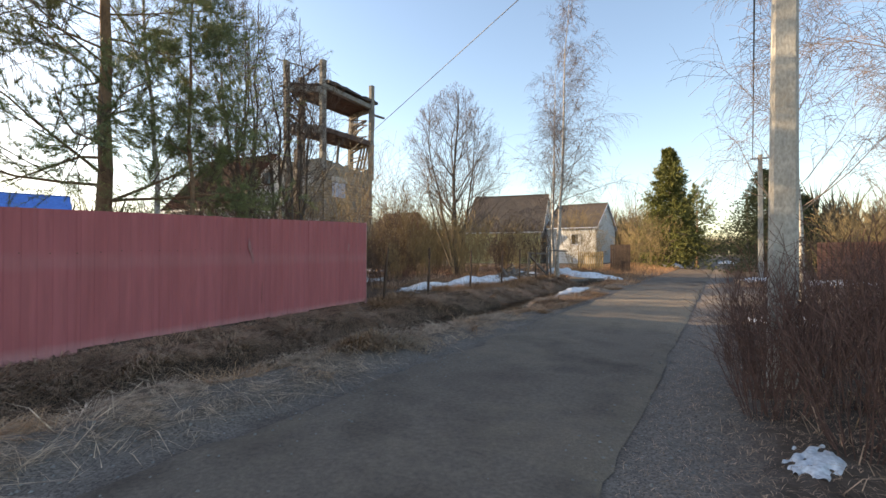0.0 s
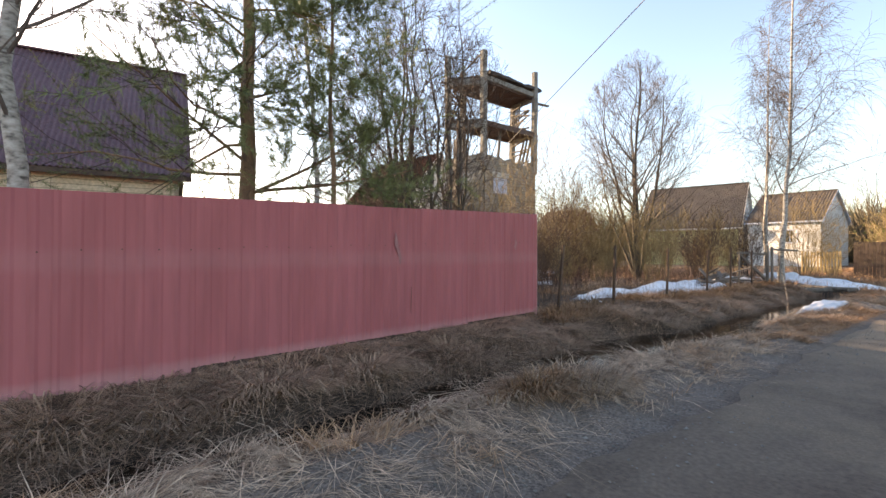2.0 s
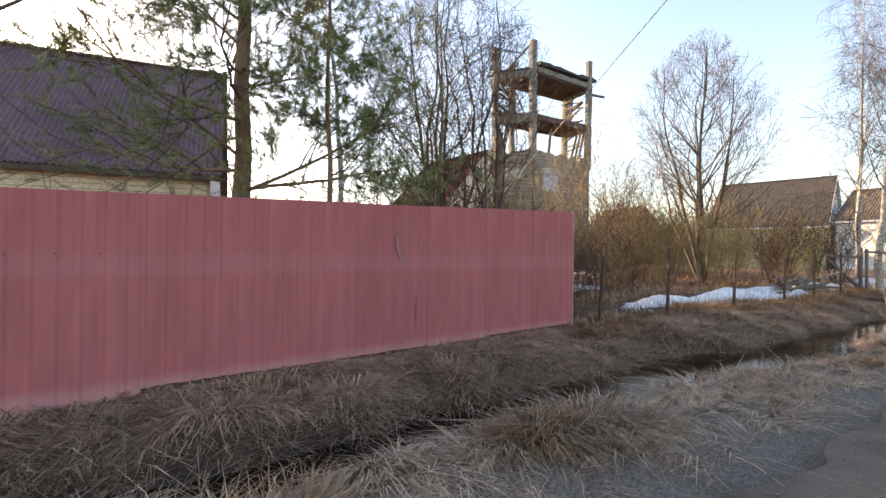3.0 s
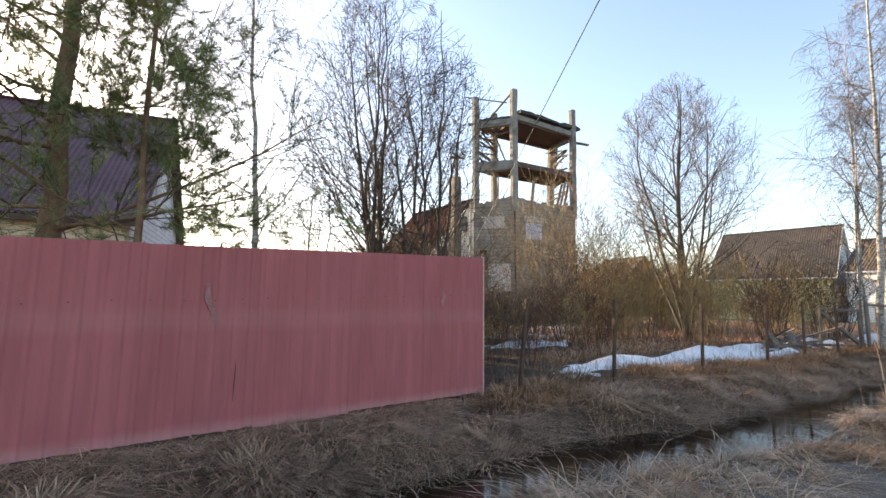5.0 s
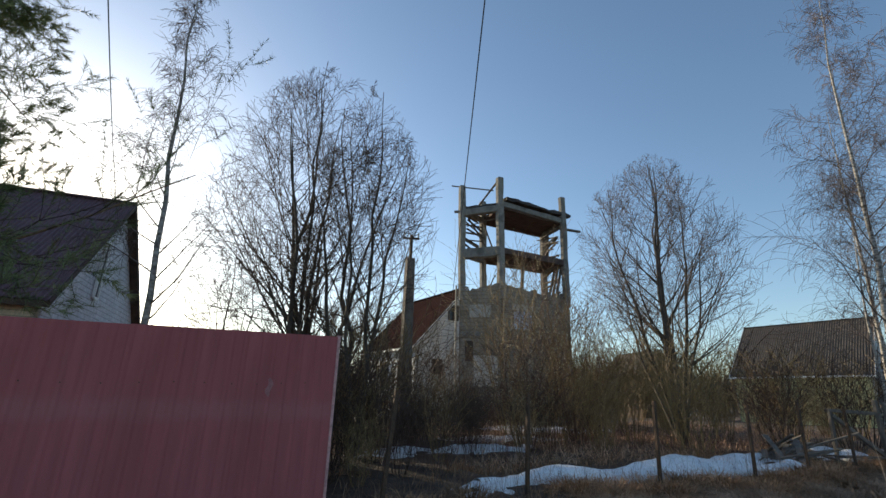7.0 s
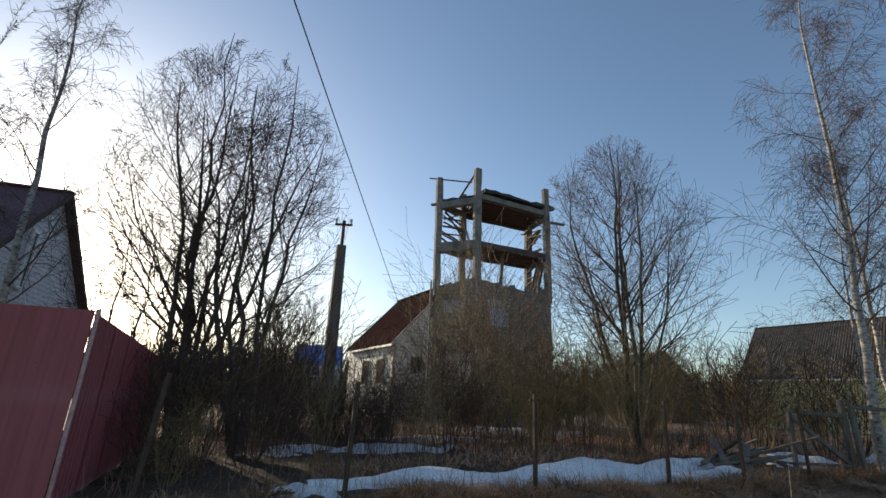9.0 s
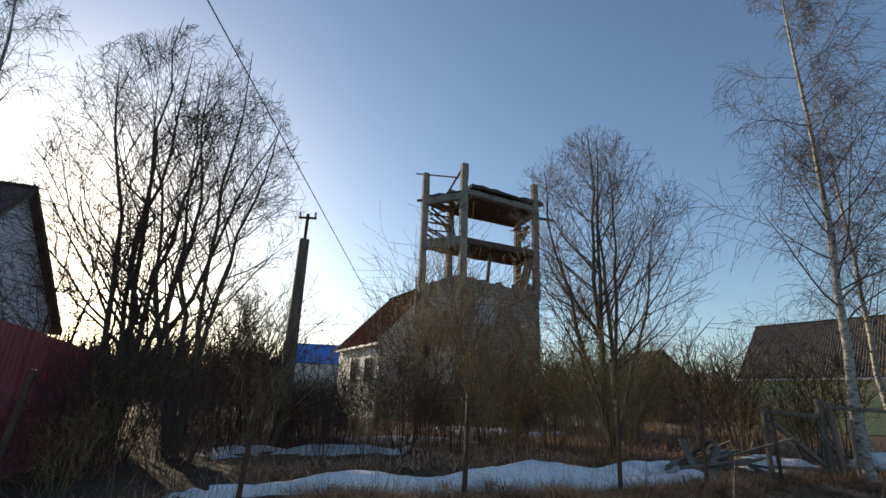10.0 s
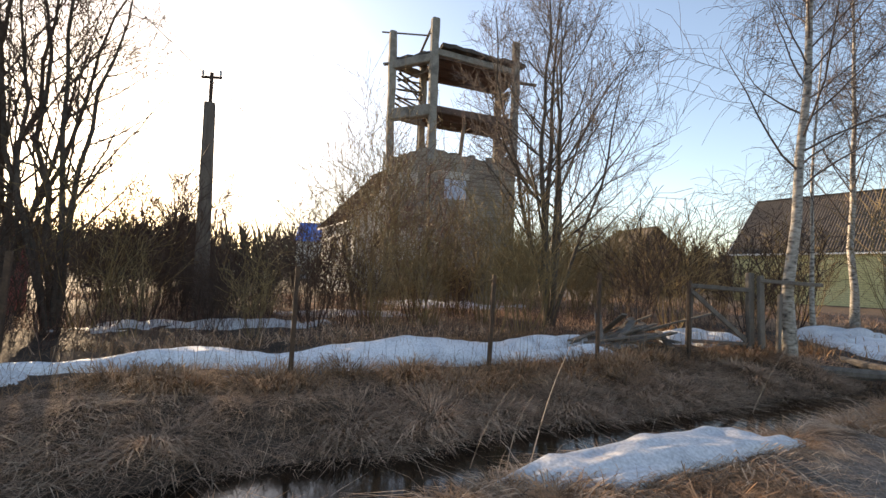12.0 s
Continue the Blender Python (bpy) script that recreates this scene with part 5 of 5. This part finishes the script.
# ---- grass ----
def grass(name, n, xr, yr, length, flat, mat, label, lean=None, width=0.004, cond=None, lift=0.06, comb=0.0):
    """Bent blades: flat 0 upright, 1 lying. lean: a horizontal direction that they fall to."""
    x, y = rng.uniform(*xr, n), rng.uniform(*yr, n)
    if cond is not None:
        ok = cond(x, y)
        x, y = x[ok], y[ok]
    n = len(x)
    ok = ~((np.abs((x + 4.82) / 0.4) ** 2 + np.abs((y - 17.6) / 1.6) ** 2) < 1)
    x, y = x[ok], y[ok]
    n = len(x)
    z = height(x, y)
    a = rng.uniform(0, 2 * np.pi, n)
    if comb:
        a = np.pi * (1.6 * vnoise(x, y, comb, 91) + 0.8 * vnoise(x, y, comb * 0.4, 92)) + rng.normal(size=n) * 0.35
    elif lean is not None:
        a = lean + rng.normal(size=n) * 0.8
    L = length * (0.45 + 0.9 * rng.random(n))
    fl = np.clip(flat + rng.normal(size=n) * (0.18 if flat < 0.9 else 0.07), 0.05, 0.995)
    dx, dy = np.cos(a), np.sin(a)
    p0 = np.stack((x, y, z - 0.015), -1)
    hor, ver = np.sin(fl * np.pi / 2), np.cos(fl * np.pi / 2)
    p1 = p0 + np.stack((dx * hor * 0.4, dy * hor * 0.4, ver * 0.55 + lift), -1) * L[:, None]
    p2 = p0 + np.stack((dx * hor * 1.0, dy * hor * 1.0, ver * 0.75 + 0.01), -1) * L[:, None]
    under = height(p2[:, 0], p2[:, 1])
    p2[:, 2] = np.maximum(p2[:, 2], under + 0.012)
    m1 = height(p1[:, 0], p1[:, 1])
    p1[:, 2] = np.maximum(p1[:, 2], m1 + 0.012)
    w = width * (0.7 + 0.8 * rng.random(n))
    ang2 = a + np.pi / 2 + rng.normal(size=n) * 0.5
    s = np.stack((np.cos(ang2) * w, np.sin(ang2) * w, 0 * w), -1)
    v = np.stack((p0 - s, p0 + s, p1 - s * 0.8, p1 + s * 0.8, p2), 1)
    i = np.arange(n)[:, None] * 5
    geo = Geo()
    geo.add(v, i + np.array([[2, 3, 4]]), i + np.array([[0, 1, 3, 2]]))
    return tagged(part(name, geo, mat), label, "grass", kind="stuff")


def bank(x, y, reach=0.56):
    c = np.where(y < 9, fence_x(y), -7.5)
    return (x > c - 0.1) & (x < c + reach * (-4.95 - c))


def patchy(x, y, size=0.7, cut=-0.1, seed=31):
    return vnoise(x, y, size, seed) + 0.5 * vnoise(x, y, size * 0.3, seed + 1) > cut


grass("bank_grass", 52000, (-7.7, -5.9), (-1.5, 24.5), 0.34, 0.97, M_GRASS, "matted dry grass hanging over the ditch bank", None, 0.0026, lambda x, y: bank(x, y) & patchy(x, y, 0.35, -0.45, 71), 0.03)
grass("verge_grass", 72000, (-5.3, -3.5), (-0.5, 24.5), 0.4, 0.985, M_GRASS_PALE, "pale matted dry grass on the lane verge", None, 0.0024, lambda x, y: patchy(x, y, 0.5, -0.2) & (rng.random(len(x)) < np.clip((-3.65 - x) / 1.0, 0, 1) ** 1.3), 0.03, 0.8)
grass("verge_grass", 34000, (-5.3, -3.6), (-0.5, 24.5), 0.55, 0.95, M_GRASS_GOLD, "brown clumps of dry grass laid over the verge", None, 0.0024, lambda x, y: patchy(x, y, 0.8, 0.28, 37) & (rng.random(len(x)) < np.clip((-3.8 - x) / 0.9, 0, 1)), 0.12, 0.6)
grass("bank_fringe", 90000, (-7.7, -5.3), (-1.5, 24.5), 0.32, 0.9, M_GRASS, "fine dry grass drooping over the ditch bank", 0.0, 0.0021, lambda x, y: bank(x, y, 0.66) & patchy(x, y, 0.3, -0.6, 77), 0.04)
# Gold blades from y 11 onward stand in for low sun on the verge.
grass("verge_grass", 60000, (-5.2, -3.7), (11.0, 26), 0.32, 0.9, M_GRASS_GOLD, "dry grass on the verge, coloured gold for the sun on it", None, 0.0032, lambda x, y: patchy(x, y, 1.0, 0.0, 35))
grass("bank_grass", 26000, (-7.7, -6.1), (-1.5, 24.5), 0.5, 0.96, M_GRASS_PALE, "pale dry straws combed over the ditch bank", 0.5, 0.0028, lambda x, y: bank(x, y) & patchy(x, y, 0.5, 0.0, 73), 0.03)
grass("weed_stalks", 1100, (-8.9, -7.35), (9.0, 24.0), 0.6, 0.4, M_GRASS, "thin dry weed stalks standing along the field edge", None, 0.0022)
grass("weed_stalks", 4000, (-16, -9.8), (9.0, 26.0), 0.8, 0.35, M_TWIG_RED, "dark dead weed stalks standing in the field", None, 0.003)
grass("ditch_straw", 900, (-6.6, -4.8), (0.5, 24), 1.0, 0.95, M_GRASS_PALE, "long dry straws fallen across the ditch", None, 0.0036)
grass("verge_straw", 5200, (-5.35, -3.9), (0.5, 24), 0.75, 0.975, M_GRASS_PALE, "long pale straws combed flat over the lane verge", None, 0.0036, lambda x, y: patchy(x, y, 0.6, -0.15, 81), 0.05, 0.9)
grass("bank_thatch", 20000, (-6.6, -4.7), (-1.0, 9.5), 0.3, 0.985, M_GRASS, "dark wet dead grass at the ditch edge", None, 0.003, lambda x, y: (height(x, y) > -0.2) & patchy(x, y, 0.3, -0.3, 75), 0.02)
grass("crest_grass", 30000, (-10.2, -7.3), (8.8, 25.5), 0.36, 0.72, M_GRASS_GOLD, "dry grass and weeds along the field edge", None, 0.0032, lambda x, y: patchy(x, y, 0.9, -0.1, 41) & ((x > -7.95) | (x < -9.7) | (rng.random(len(x)) < 0.07)))
grass("field_grass", 60000, (-26, -9.7), (8, 38), 0.5, 0.78, M_GRASS, "dry brown grass over the neglected field", None, 0.005, lambda x, y: patchy(x, y, 1.5, -0.2, 43))
grass("garden_grass", 9000, (-14, -7.6), (-4, 9), 0.4, 0.5, M_GRASS, "dry grass behind the fence", None, 0.004)
grass("shoulder_grass", 30000, (-0.7, 1.6), (0.5, 26), 0.11, 0.96, M_GRASS, "flattened frosty dry grass on the lane shoulder", None, 0.0018, lambda x, y: (rng.random(len(x)) < np.clip((x + 0.72) / 0.5, 0, 1)) & ~((y > 14.5) & (y < 23)))
grass("roadside_grass", 14000, (0.6, 8.0), (2, 30), 0.35, 0.6, M_GRASS, "brown dry grass under roadside bushes", None, 0.004, lambda x, y: ~((y > 14.5) & (y < 23.5)))
grass("far_verge_grass", 16000, (-9, -3.6), (24, 60), 0.4, 0.6, M_GRASS_GOLD, "golden dry grass along the far verge", None, 0.006)


def tussock(cx, cy, n, length, mat, label, rad=0.22, lie=0.5):
    x, y = cx + rng.normal(size=n) * rad, cy + rng.normal(size=n) * rad
    a = np.arctan2(y - cy, x - cx) + rng.normal(size=n) * 0.5
    L = length * (0.5 + 0.7 * rng.random(n))
    z = height(x, y)
    out = rng.uniform(lie, 1.0, n)
    d = np.stack((np.cos(a) * out, np.sin(a) * out, 0 * a), -1)
    p0 = np.stack((x, y, z - 0.02), -1)
    p1 = p0 + d * L[:, None] * 0.45 + np.array([0, 0, 1]) * (L * (0.5 - 0.33 * out))[:, None]
    p2 = p0 + d * L[:, None] + np.array([0, 0, 1]) * (L * (0.75 - 0.75 * out))[:, None]
    p2[:, 2] = np.maximum(p2[:, 2], height(p2[:, 0], p2[:, 1]) + 0.01)
    s = np.stack((-np.sin(a), np.cos(a), 0 * a), -1) * 0.0042
    geo = Geo()
    i = np.arange(n)[:, None] * 5
    geo.add(np.stack((p0 - s, p0 + s, p1 - s, p1 + s, p2), 1), i + np.array([[2, 3, 4]]), i + np.array([[0, 1, 3, 2]]))
    return tagged(part("grass_tussock", geo, mat), label, "grass", "grass tussocks", "stuff")


tussock(-4.62, 5.2, 1500, 0.5, M_GRASS_GOLD, "tall brown grass tussock on the verge", 0.15, 0.35)
tussock(-4.95, 5.0, 900, 0.55, M_GRASS_PALE, "pale flattened grass tussock on the verge", 0.25, 0.6)
tussock(-4.75, 5.9, 1500, 0.6, M_GRASS_PALE, "pale flattened grass tussock on the verge", 0.25, 0.4)
tussock(-5.3, 4.9, 900, 0.45, M_GRASS, "grass tussock at the ditch edge", 0.2)
for k in range(30):
    tussock(r3.uniform(-6.55, -6.25) - (0.25 if k > 12 else 0), r3.uniform(1.5, 9) if k < 13 else r3.uniform(9, 24), 420, 0.5, M_GRASS, "drooping grass tussock on the ditch bank", 0.2, 0.7)
for k in range(16):
    tussock(r3.uniform(-5.05, -4.4), r3.uniform(2, 22), 350, 0.4, M_GRASS_PALE, "dry grass tussock on the verge", 0.2, 0.75)
for k in range(34):
    tussock(r3.uniform(-7.9, -7.3), r3.uniform(9.3, 24), 320, 0.6, M_GRASS_GOLD, "golden grass tussock along the field edge", 0.16)


# ---- poles, posts, wires ----
def pole(at, h, w0, w1, label, mat=None, lean=(0, 0), name="utility_pole"):
    t = thing(name, at, label, "pole", "utility poles")
    geo = Geo()
    n = 10
    z = np.linspace(-0.3, h, n)
    v = []
    for zz in z:
        f = max(0, zz) / h
        w = (w0 * (1 - f) + w1 * f) / 2
        c = w * 0.25
        o = (lean[0] * zz, lean[1] * zz)
        v += [(o[0] + x, o[1] + y, zz) for x, y in ((-w + c, -w), (w - c, -w), (w, -w + c), (w, w - c), (w - c, w), (-w + c, w), (-w, w - c), (-w, -w + c))]
    q = [(k * 8 + i, k * 8 + (i + 1) % 8, k * 8 + 8 + (i + 1) % 8, k * 8 + 8 + i) for k in range(n - 1) for i in range(8)]
    e = (n - 1) * 8
    geo.add(v, None, q + [(e, e + 1, e + 2, e + 3), (e, e + 3, e + 4, e + 7), (e + 7, e + 4, e + 5, e + 6)])
    part("shaft", geo, mat or M_POLE, t)
    return t


def insulators(t, z, o=(0, 0), half=0.35, up=0.0, turn=0.0):
    c, s = math.cos(turn), math.sin(turn)
    part("crossarm", beam(Geo(), (o[0] - half * c, o[1] - half * s, z), (o[0] + half * c, o[1] + half * s, z), 0.06, 0.06), M_STEEL_RUST, t, "rusty steel crossarm")
    for k in (-0.85, 0.85):
        geo = Geo()
        pts = np.array([[(o[0] + half * c * k, o[1] + half * s * k, z + 0.03 + q) for q in (0, 0.05, 0.10, 0.13, 0.17)]])
        tubes(geo, pts, np.array([[0.015, 0.035, 0.03, 0.04, 0.01]]), 8)
        part("insulator", geo, M_WHITE, t, "white ceramic insulator")


p1 = pole((0.6, 6.6, 0.05), 8.2, 0.29, 0.20, "weathered grey concrete utility pole among bushes", None, (0.012, 0.0))
insulators(p1, 8.0, (0.1, 0), 0.4)
p2 = pole((1.84, 29.9, 0.1), 6.7, 0.26, 0.2, "pale concrete utility pole in roadside snow")
insulators(p2, 6.5, (0, 0), 0.4)
p3 = pole((2.6, 62.0, 0.1), 8.0, 0.28, 0.2, "far utility pole beside the lane", M_WOOD_OLD)
insulators(p3, 7.6, (0, 0), 0.6)
p4 = pole((-14.95, 13.2, 0.2), 5.6, 0.36, 0.26, "dark leaning pole with a steel crosspiece in the field", M_WOOD_OLD, (0.02, -0.01))
part("bracket", beam(Geo(), (0.11, -0.05, 5.3), (0.12, -0.05, 6.4), 0.09, 0.09), M_STEEL_RUST, p4, "rusty steel top bracket")
insulators(p4, 6.28, (0.12, -0.05), 0.26, turn=1.2)


def wire(a, b, sag, label, r=0.011):
    a, b = np.array(a, float), np.array(b, float)
    t = np.linspace(0, 1, 40)[:, None]
    pts = a + (b - a) * t
    pts[:, 2] -= (4 * sag * t * (1 - t))[:, 0]
    geo = Geo()
    tubes(geo, pts[None], np.full((1, 40), r), 5)
    return tagged(part("overhead_wire", geo, M_WIRE), label, "wire", "overhead wires")


wire((0.6, 6.65, 7.25), (-31.0, 23.2, 2.75), 0.0, "black cable strung from the pole to the white house", 0.0095)
wire((0.45, 6.4, 7.6), (-20.5, 4.6, 7.0), 0.5, "thin black wire strung from the pole to the brown house", 0.009)
wire((0.4, 6.5, 8.0), (1.5, 29.9, 6.6), 0.5, "black cable running between the roadside poles", 0.02)
wire((1.8, 29.9, 6.6), (2.6, 62.0, 7.7), 0.7, "black cable running along the lane", 0.015)

# steel posts of the old wire fence
for k, (y, lx, ly, h) in enumerate(((9.75, 0.05, 0.13, 1.45), (11.95, 0.02, 0.06, 1.45), (14.75, 0.02, 0.03, 1.4), (17.5, 0.02, 0.05, 1.42), (19.5, 0.01, 0.03, 1.45), (21.6, 0.0, 0.02, 1.4))):
    t = thing("fence_post", (-7.72, y, gz(-7.72, y) - 0.1), "rusty steel post of an old wire fence", "fence post", "old fence posts")
    part("shaft", beam(Geo(), (0, 0, 0), (lx, ly, h + 0.1), 0.055, 0.055, 0.02, 4), M_STEEL_RUST, t)
    part("cap", beam(Geo(), (lx - 0.03, ly - (0.09 if k == 2 else 0.05), h + 0.02), (lx - 0.03, ly + (0.09 if k == 2 else 0.03), h + 0.02), 0.03, 0.03), M_STEEL_RUST, t, "bent steel tab")

# broken gate and heap of planks
g0 = np.array((-8.45, 22.5, gz(-8.45, 22.5)))
g1 = g0 + np.array((0.78, 0.72, 0))
gate = thing("broken_gate", tuple(g0), "weathered broken wooden gate frame with a diagonal brace", "gate")
span = g1 - g0
for a, b, w in (((0, 0, 0), (0.05, 0, 1.25), 0.13), (span, span + (0, 0, 1.5), 0.16), (span + (0.14, 0.12, 0), span + (0.12, 0.13, 1.45), 0.14), ((-0.03, 0, 1.22), span + (0, 0, 1.16), 0.17), ((0.06, 0.04, 1.1), span + (-0.05, 0, 0.15), 0.16), ((0, 0, 0.1), span + (0, 0, 0.12), 0.12), (span + (0.1, 0.1, 1.35), span + (0.75, 0.9, 1.3), 0.14), (span + (0.3, 0.35, 0), span + (0.34, 0.36, 1.1), 0.1)):
    part("rail", beam(Geo(), a, b, w, w * 0.5, 0.04, 4), M_WOOD_OLD, gate)
for k in range(26):
    c = np.array((r3.uniform(-9.3, -8.2), r3.uniform(20.4, 22.0)))
    a = r3.uniform(-0.5, 2.6)
    L = r3.uniform(0.6, 1.5)
    z0 = gz(c[0], c[1])
    t = tagged(new("loose_plank", beam(Geo(), (-L / 2 * math.cos(a), -L / 2 * math.sin(a), 0.03 + r3.uniform(0, 0.15)), (L / 2 * math.cos(a), L / 2 * math.sin(a), r3.uniform(0.1, 0.75)), 0.13, 0.035, 0.05, 4).mesh("loose_plank")), "grey weathered plank in a fallen heap", "plank", "heap of planks")
    t.data.materials.append(M_WOOD_OLD)
    t.location = (c[0], c[1], z0)

# yard fences by the yellow house
pick = thing("picket_fence", (-9.6, 36.8, 0.1), "yellow wooden picket fence before the white house", "fence")
for k in range(13):
    part("picket", beam(Geo(), (0.15 * k, 0, -0.1), (0.15 * k, 0, 1.55 + 0.05 * r3.random()), 0.03, 0.11), M_WOOD_YEL, pick)
for z in (0.4, 1.2):
    part("rail", beam(Geo(), (-0.05, 0.04, z), (1.9, 0.04, z), 0.04, 0.08), M_WOOD_YEL, pick)
dg = thing("dark_gate", (-7.1, 36.6, 0.1), "tall dark brown board gate beside the picket fence", "gate")
for k in range(9):
    part("board", beam(Geo(), (0.16 * k, 0, -0.1), (0.16 * k, 0, 2.1), 0.03, 0.15), M_WOOD_DARK, dg)
# board fence and yellow timber porch on the far side of the crossing
bf = thing("board_fence", (3.8, 26.5, 0.1), "red-brown board fence behind shrubs", "fence")
for k in range(60):
    part("board", beam(Geo(), (0.17 * k, 0.02 * k, -0.1), (0.17 * k, 0.02 * k, 1.9 + 0.04 * r3.random()), 0.025, 0.15), M_BROWN_FENCE, bf)
po = thing("timber_porch", (6.3, 24.0, 0.1), "yellow timber porch posts with a small roof", "porch")
for k in range(4):
    part("post", beam(Geo(), (0.8 * k, 0, -0.1), (0.8 * k, 0, 2.5), 0.14, 0.14), M_WOOD_YEL, po)
for z in (0.9, 1.5, 2.4):
    part("rail", beam(Geo(), (-0.1, 0, z), (2.6, 0, z), 0.1, 0.12), M_WOOD_YEL, po)
part("porch_roof", quad_slab(Geo(), (-0.3, -0.5, 2.5), (3.1, 0, 0), (0, 1.6, 0.5), 0.06), M_ROOF_RED, po)

# stones scattered on the lane edge
stones = Geo()
n = 3650
sx = np.concatenate((rng.normal(-3.75, 0.4, 2500), rng.normal(-0.45, 0.3, 1000), rng.uniform(-3.4, -0.7, n - 3500)))
sy = rng.uniform(1, 26, n)
sr = rng.uniform(0.005, 0.02, n)
oct_v = np.array([(1, 0, 0), (0, 1, 0), (-1, 0, 0), (0, -1, 0), (0, 0, 0.7), (0, 0, -0.5)])
oct_f = np.array([(0, 1, 4), (1, 2, 4), (2, 3, 4), (3, 0, 4), (1, 0, 5), (2, 1, 5), (3, 2, 5), (0, 3, 5)])
v = oct_v[None] * sr[:, None, None] * rng.uniform(0.6, 1.2, (n, 6, 1)) + np.stack((sx, sy, np.where((sx > -3.4) & (sx < -0.7), 0.016, height(sx, sy) + 0.003)), -1)[:, None]
stones.add(v, (np.arange(n)[:, None, None] * 6 + oct_f[None]).reshape(-1, 3))
tagged(part("gravel_stones", stones, M_CONCRETE), "loose gravel stones along the lane edges", "gravel", kind="stuff")

# bent dry stalks by the water, and logs over the ditch end
for bx, by, tx, ty, tz in ((-5.35, 16.6, -5.75, 17.5, 1.05), (-5.25, 16.3, -5.7, 16.9, 0.42), (-5.5, 16.0, -5.9, 16.8, 0.5), (-6.0, 20.6, -5.9, 21.3, 0.7)):
    z0 = gz(bx, by)
    k = np.linspace(0, 1, 8)[:, None]
    pts = np.array([0, 0, 0.0]) * (1 - k) + np.array([tx - bx, ty - by, tz - z0]) * k + np.array([0.05, -0.08, 0.1]) * np.sin(np.pi * k)
    geo = Geo()
    tubes(geo, pts[None], np.linspace(0.006, 0.002, 8)[None], 5)
    ob = tagged(part("reed_stalk", geo, M_GRASS_PALE), "single bent dry stalk beside the ditch water", "stalk", "dry stalks")
    ob.location = (bx, by, z0)
for (a, b, w) in (((-6.9, 23.6, 0.1), (-5.3, 25.2, 0.12), 0.2), ((-7.0, 24.9, 0.2), (-5.4, 24.4, 0.16), 0.16)):
    a, b = np.array(a), np.array(b)
    ob = tagged(part("fallen_log", beam(Geo(), a - a, b - a, w, w * 0.9, 0.06, 6, ch=0.3), M_WOOD_OLD), "old grey log lying over the ditch end", "log", "logs")
    ob.location = tuple(a)
